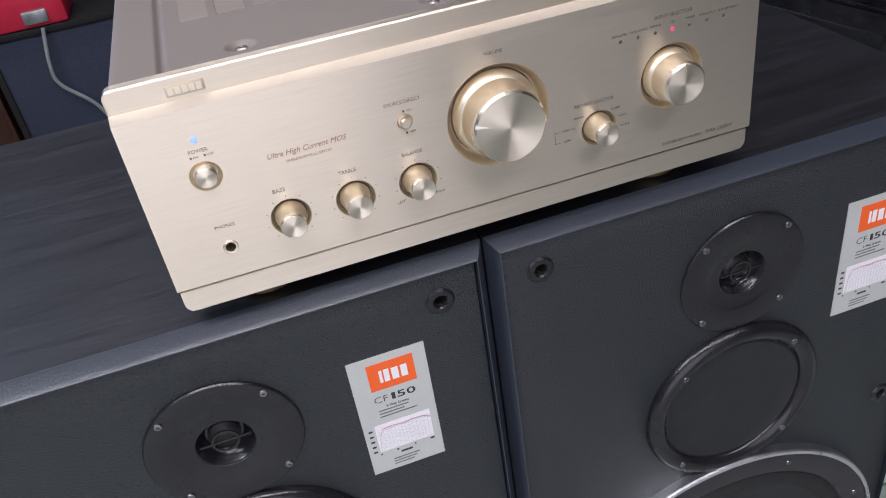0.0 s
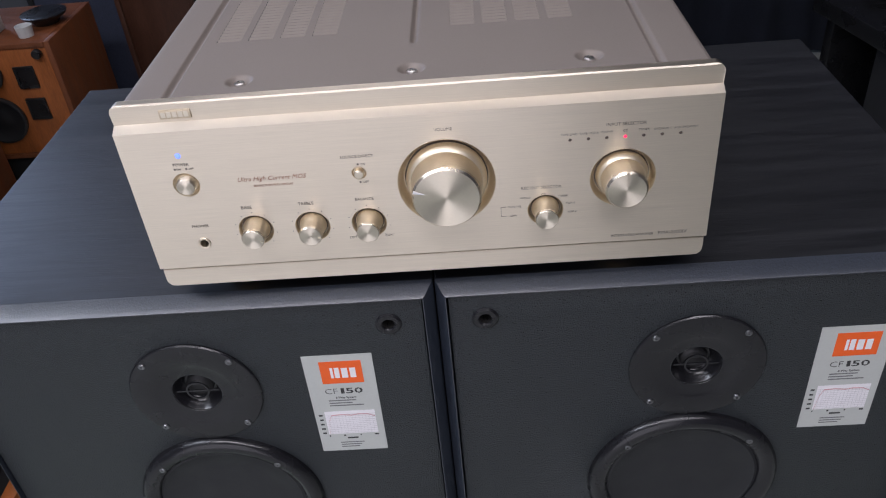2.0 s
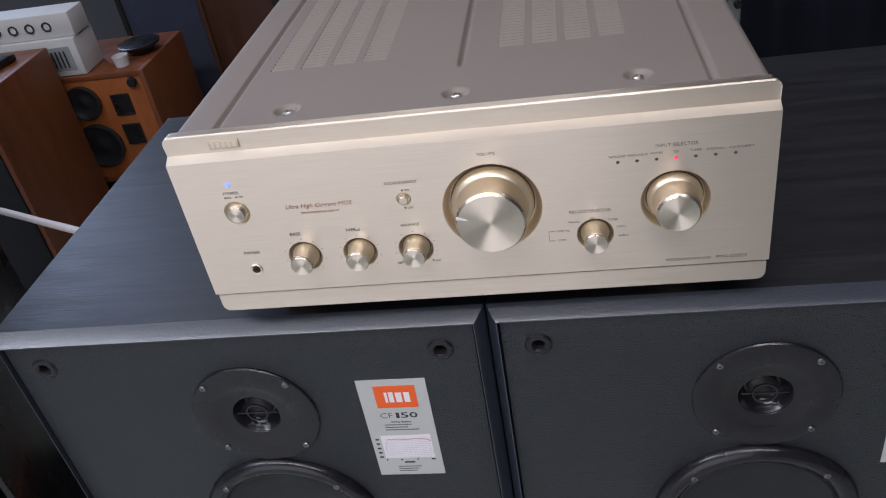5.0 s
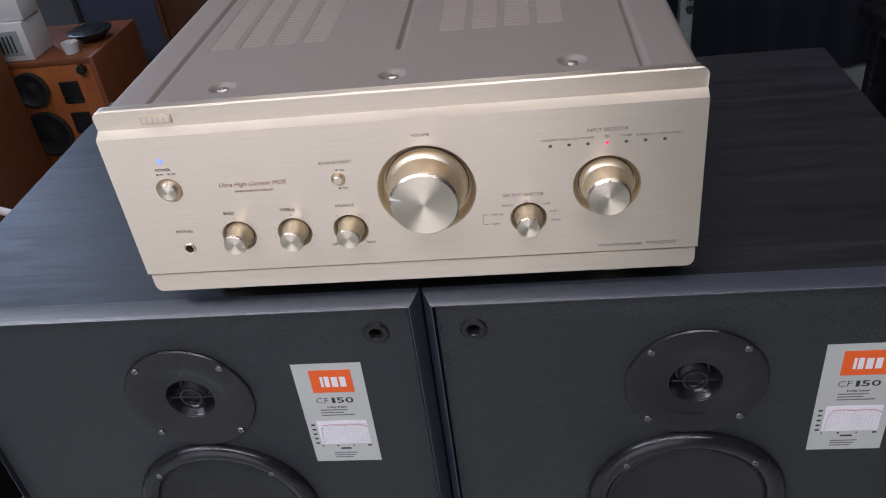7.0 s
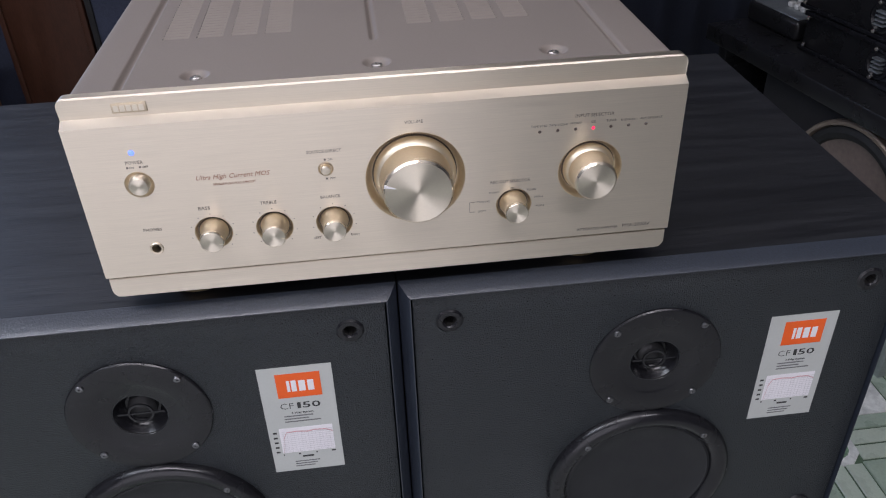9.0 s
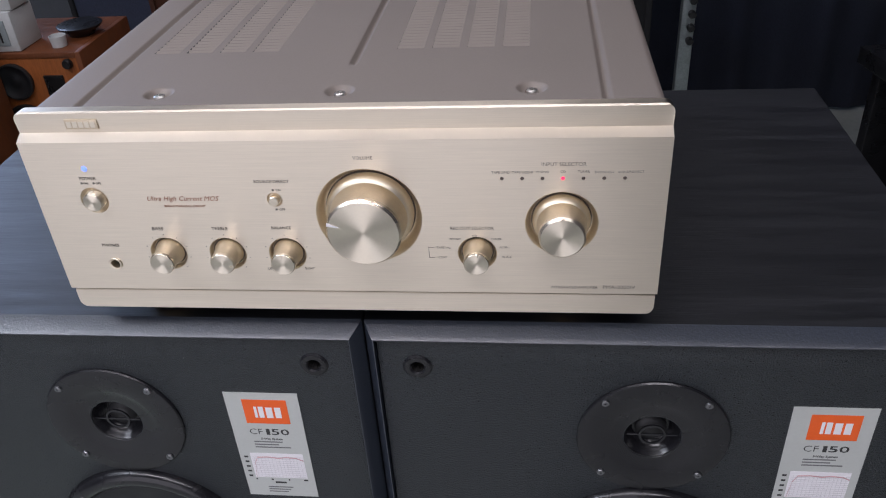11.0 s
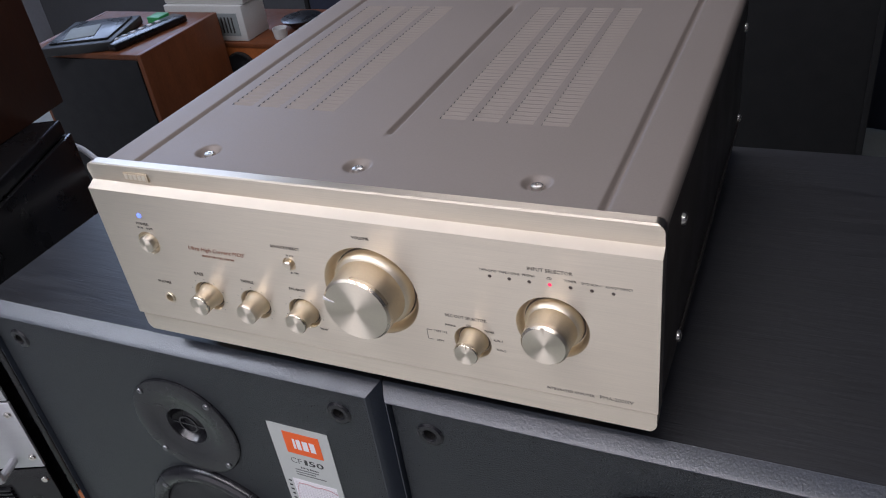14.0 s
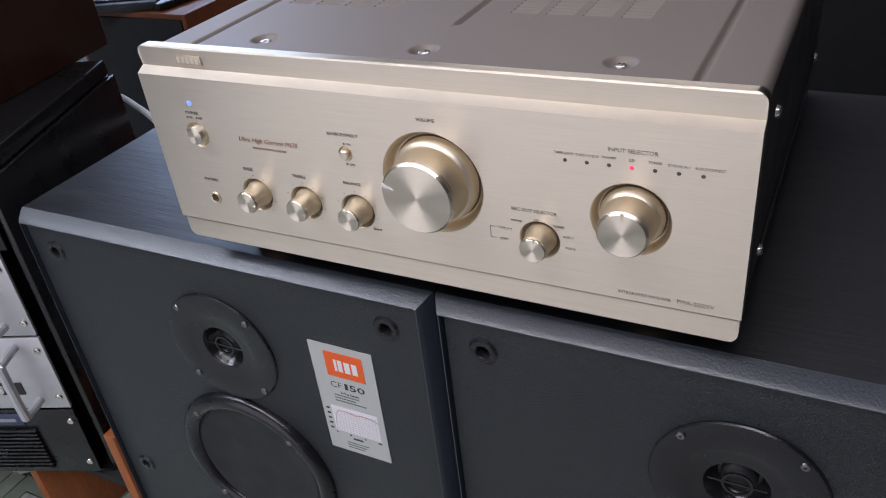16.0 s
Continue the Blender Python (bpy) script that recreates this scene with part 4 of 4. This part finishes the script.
scr_mesh = top_screw.data
units = [rack_unit("rack_amplifier", 0.468, 0.600, M_silver, "silver rack amplifier with a bow handle", True, 0),
         rack_unit("rack_amplifier", 0.333, 0.464, M_silver, "silver rack amplifier with a bow handle", True, 0),
         rack_unit("rack_amplifier", 0.200, 0.329, M_cab, "black finned rack amplifier", False, 0)]
blank = tagged(part("blank_panel", box(rx0 + 0.002, rx1 - 0.002, ry - 0.002, ry + 0.002, 0.606, 0.680, 0.001), M_cab), "plain black blanking panel in a rack", "panel")
top_speaker = cabinet("walnut_speaker", -1.23, -0.850, 0.10, 0.505, 0.7265, 1.20, M_walnut, M_grille, "dark brown veneered loudspeaker on top of a rack", "loudspeaker")
sheet = thing("base_slab", (-0.93, 0.34, 0.7005), "glossy black lacquered slab on top of a rack", "slab")
part("slab", box(-1.21, -0.668, 0.108, 0.465, 0.7005, 0.7260, 0.004, 3), M_cab, sheet)


def swing(ob, px, py, degrees):
    ob.matrix_basis = Matrix.Translation((px, py, 0)) @ Matrix.Rotation(radians(degrees), 4, "Z") @ Matrix.Translation((-px, -py, 0)) @ ob.matrix_basis


for ob in (rack, blank, sheet, *units):
    swing(ob, -0.680, 0.105, 21.0)
swing(top_speaker, -0.850, 0.505, 9.0)
tagged(part("white_cable", tube([(-1.16, 0.66, FLOOR + 0.01), (-1.15, 0.655, 0.40), (-1.10, 0.630, 0.555), (-0.97, 0.585, 0.592), (-0.86, 0.528, 0.606), (-0.76, 0.467, 0.622), (-0.665, 0.403, 0.641), (-0.57, 0.342, 0.658), (-0.50, 0.300, 0.664), (-0.470, 0.280, 0.640), (-0.464, 0.27, 0.50), (-0.464, 0.27, 0.10), (-0.47, 0.30, FLOOR + 0.008)], 0.0055), M_wire),
       "white cable hanging behind a loudspeaker", "cable")
tagged(part("glass_jar", lathe([(0, 0), (0.040, 0.0), (0.045, 0.01), (0.045, 0.07), (0.030, 0.09), (0.028, 0.11), (0.024, 0.11), (0.026, 0.088), (0.040, 0.068), (0.040, 0.006), (0, 0.005)], 36, (-0.90, 0.03, FLOOR), Matrix.Rotation(-math.pi / 2, 4, "X"))
            , M_silver), "small shiny metal pot on the tile floor", "pot")

# dark cabinets and curtain at the back
cabinet("tall_speaker", -0.915, -0.70, 1.66, 1.98, FLOOR, 1.40, M_walnut, M_walnut, "tall dark walnut loudspeaker", "loudspeaker")
cabinet("tall_speaker", -1.20, -0.93, 1.75, 2.05, FLOOR, 1.45, M_black, M_navy, "tall black loudspeaker with a navy cloth front", "loudspeaker")
cabinet("black_cabinet", -0.66, -0.30, 1.55, 1.95, FLOOR, 0.60, M_black, M_navy, "black cabinet with a navy cloth front", "cabinet")
red = thing("red_box", (-0.53, 1.60, 0.60), "red plastic box with a grey clasp", "box")
part("box_body", box(-0.62, -0.46, 1.555, 1.70, 0.6005, 0.70, 0.008), M_red, red)
part("clasp", box(-0.555, -0.500, 1.548, 1.560, 0.610, 0.640, 0.004), M_steel, red)
tagged(part("grey_cable", tube([(-0.52, 1.545, 0.60), (-0.535, 1.53, 0.52), (-0.53, 1.53, 0.47), (-0.47, 1.53, 0.40), (-0.44, 1.535, 0.30), (-0.45, 1.535, 0.16), (-0.47, 1.53, FLOOR + 0.01)], 0.0045), M_cardgrey), "pale cable hanging down a black cabinet", "cable")
cabinet("large_black_cabinet", 0.02, 0.405, 1.46, 1.95, FLOOR, 1.30, M_black, M_black, "large black carpeted cabinet", "cabinet")
rail = thing("metal_rail", (0.490, 1.46, FLOOR), "upright galvanised rail with dark knobs", "rail")
part("rail_strip", joined(box(0.474, 0.505, 1.458, 1.464, 0.310, 1.25, 0.001), box(0.474, 0.478, 1.464, 1.49, 0.310, 1.25, 0.001)), M_steel, rail)
for i in range(6):
    part("rail_knob", lathe([(0.009, 0), (0.009, 0.012), (0.007, 0.016), (0, 0.016)], 18, (0.496, 1.458, 0.46 + 0.032 * i)), M_cab, rail)
part("rail_leg", tube([(0.497, 1.468, 0.315), (0.497, 1.470, 0.20), (0.495, 1.48, FLOOR)], 0.006), M_steel, rail)
bm = bmesh.new()
n = 240
lo = [bm.verts.new((-1.42 + 3.75 * i / n, 2.15 + 0.012 * math.sin(i * 0.75) + 0.012 * math.sin(i * 0.31), FLOOR + 0.01)) for i in range(n + 1)]
hi = [bm.verts.new((-1.42 + 3.75 * i / n, 2.15 + 0.010 * math.sin(i * 0.75 + 0.1) + 0.010 * math.sin(i * 0.31), 2.68)) for i in range(n + 1)]
for i in range(n):
    bm.faces.new((lo[i], lo[i + 1], hi[i + 1], hi[i]))
curtain = tagged(part("curtain", bm, M_navy, smooth=60), "dark navy pleated curtain across the back", "curtain")
sol = curtain.modifiers.new("thickness", "SOLIDIFY")
sol.thickness = 0.004

# shelf along the side with gear on it
sx = 0.946
shelf = thing("shelf", (sx + 0.25, 1.0, FLOOR), "dark wooden shelf holding audio gear", "shelf")
part("shelf_board", box(sx - 0.02, sx + 0.50, 0.62, 1.30, 0.462, 0.500, 0.004), M_cab, shelf)
for yy in (0.62, 1.265):
    part("shelf_support", box(sx + 0.02, sx + 0.48, yy, yy + 0.03, FLOOR, 0.462, 0.003), M_cab, shelf)
part("shelf_post", box(sx + 0.026, sx + 0.046, 0.6000, 0.6195, FLOOR, 0.4615, 0.002), M_steel, shelf, "pale galvanised post")
sub = thing("subwoofer", (sx + 0.23, 0.95, FLOOR), "black loudspeaker cabinet with a large bare cone", "loudspeaker")
part("shell", box(sx + 0.012, sx + 0.45, 0.66, 1.10, FLOOR + 0.001, 0.455, 0.004), M_black, sub)
side_turn = Matrix.Rotation(-math.pi / 2, 4, "Z")
cone = part("cone", lathe([(0.130, 0.003), (0.124, 0.001), (0.080, -0.003), (0.060, 0.004), (0.030, 0.010), (0, 0.012)], 64, (sx + 0.006, 0.788, 0.284), side_turn), M_greycone, sub, "grey-brown paper cone")
part("surround", lathe([(0.157, 0.004), (0.153, 0.009), (0.144, 0.012), (0.134, 0.009), (0.129, 0.002)], 64, (sx + 0.006, 0.788, 0.284), side_turn), M_rubber, sub, "black rubber surround")
part("rim", lathe([(0.170, -0.006), (0.170, 0.010), (0.167, 0.013), (0.160, 0.012), (0.156, 0.003)], 64, (sx + 0.006, 0.788, 0.284), side_turn), M_dull_rim, sub, "worn metal rim")


gx, mx = sx + 0.040, sx + 0.093


def gear(name, y0, y1, z0, z1, label):
    gthing = thing(name, (gx + 0.2, (y0 + y1) / 2, z0), label, "audio unit", "units on the shelf")
    part("case_body", box(gx + 0.03, gx + 0.40, y0, y1, z0 + 0.0005, z1, 0.003), M_cab, gthing)
    part("bezel", joined(box(gx + 0.022, gx + 0.030, y0, y1, z0 + 0.002, z0 + 0.010, 0.001), box(gx + 0.022, gx + 0.030, y0, y1, z1 - 0.010, z1, 0.001)), M_gloss, gthing)
    cyl = (z0 + z1) / 2
    for yy in (y0 + 0.07, y0 + 0.20):
        if yy > y1 - 0.04:
            continue
        s = part("socket", lathe([(0.030, 0), (0.030, 0.004), (0.026, 0.005), (0.022, 0.001), (0, 0.0)], 28, (gx + 0.030, yy, cyl), side_turn), M_gloss, gthing, "round chrome-pinned socket")
        part("pins", joined(*[box(gx + 0.018, gx + 0.030, yy - 0.014, yy + 0.010, cyl - 0.014 + 0.008 * k, cyl - 0.011 + 0.008 * k, 0) for k in range(4)]), M_steel, s)
    for yy in (y0 + 0.012, y1 - 0.012, (y0 + y1) / 2):
        for zz in (z0 + 0.014, z1 - 0.014):
            o = new("corner_screw", scr_mesh)
            hang(o, gthing)
            o.matrix_basis = Matrix.Translation((gx + 0.024, yy, zz)) @ Matrix.Rotation(-math.pi / 2, 4, "Z")
    return gthing


units_right = [gear("audio_unit", 0.66, 1.08, 0.500, 0.585, "black audio unit with round sockets"),
               gear("audio_unit", 0.68, 1.10, 0.586, 0.670, "black audio unit with round sockets")]
mixer = thing("mixer", (mx + 0.15, 1.3, 0.5), "dark grey tray with pale buttons", "mixer")
part("tray_body", box(mx - 0.015, mx + 0.30, 1.112, 1.292, 0.5005, 0.545, 0.010, 3), M_cab, mixer)
part("tray_top", box(mx - 0.006, mx + 0.28, 1.122, 1.282, 0.544, 0.548, 0.002), M_steel, mixer, "grey metal top plate")
for i in range(3):
    for j in range(4):
        part("button", box(mx + 0.03 + 0.025 * i, mx + 0.048 + 0.025 * i, 1.130 + 0.022 * j, 1.145 + 0.022 * j, 0.548, 0.560, 0.003), M_card, mixer)
for ob in (shelf, sub, mixer, *units_right):
    swing(ob, 0.926, 0.745, 10.8)

# ---- floor tiles, laid last ----
P, TX, TY = 0.24, 0.812, 0.449
tile_strip = box(-(P - 0.086) / 2, (P - 0.086) / 2, -0.0165, 0.0165, -0.004, 0.0, 0.0012, 1)
corner_oct = lathe([(0, 0.0), (0.046, 0.0), (0.048, -0.0012), (0.048, -0.004)], 8, (0, 0, 0), Matrix.Rotation(radians(-90), 4, "X") @ Matrix.Rotation(radians(22.5), 4, "Y"))
frame_bm = bmesh.new()
o_, i_ = (P - 0.080) / 2, 0.050
out_ring = [frame_bm.verts.new((a * o_, b * o_, 0)) for a, b in ((-1, -1), (1, -1), (1, 1), (-1, 1))]
in_ring = [frame_bm.verts.new((a * i_, b * i_, 0)) for a, b in ((-1, -1), (1, -1), (1, 1), (-1, 1))]
low_ring = [frame_bm.verts.new((a * (o_ + 0.001), b * (o_ + 0.001), -0.004)) for a, b in ((-1, -1), (1, -1), (1, 1), (-1, 1))]
for i in range(4):
    j = (i + 1) % 4
    frame_bm.faces.new((out_ring[i], out_ring[j], in_ring[j], in_ring[i]))
    frame_bm.faces.new((low_ring[i], low_ring[j], out_ring[j], out_ring[i]))
inset = lathe([(0, 0.0006), (0.027, 0.0006), (0.029, 0.0), (0.029, -0.001)], 14, (0, 0, 0), Matrix.Rotation(radians(-90), 4, "X"))
square = box(-0.048, 0.048, -0.048, 0.048, -0.004, 0.0005, 0.0012, 1)
first = {}


def lay(key, bm_, material, m):
    if key not in first:
        first[key] = part(key, bm_, material, floor, smooth=0)
        first[key].matrix_basis = m
    else:
        again(first[key], floor, m, key)


def tiles(i0, i1, j0, j1):
    part("tile_bed", box(TX + P * i0 - 0.03, TX + P * i1 + 0.03, TY + P * j0 - 0.03, TY + P * j1 + 0.03, FLOOR - 0.0059, FLOOR - 0.0035, 0), M_grout, floor, smooth=0)
    for i in range(i0, i1):
        for j in range(j0, j1):
            x, y = TX + P * i, TY + P * j
            lay("octagon_tile", corner_oct, M_marble, Matrix.Translation((x, y, FLOOR + 0.0008)))
            lay("round_inset", inset, M_inset, Matrix.Translation((x, y, FLOOR + 0.0012)))
            for s in (-0.0185, 0.0185):
                lay("strip_tile", tile_strip, M_tile, Matrix.Translation((x + P / 2, y + s, FLOOR)))
                lay("strip_tile", tile_strip, M_tile, Matrix.Translation((x + s, y + P / 2, FLOOR)) @ Matrix.Rotation(math.pi / 2, 4, "Z"))
            lay("frame_tile", frame_bm, M_tile_mid, Matrix.Translation((x + P / 2, y + P / 2, FLOOR)))
            lay("marble_tile", square, M_marble, Matrix.Translation((x + P / 2, y + P / 2, FLOOR)))


tiles(-2, 3, -2, 3)
tiles(-8, -5, -3, 1)
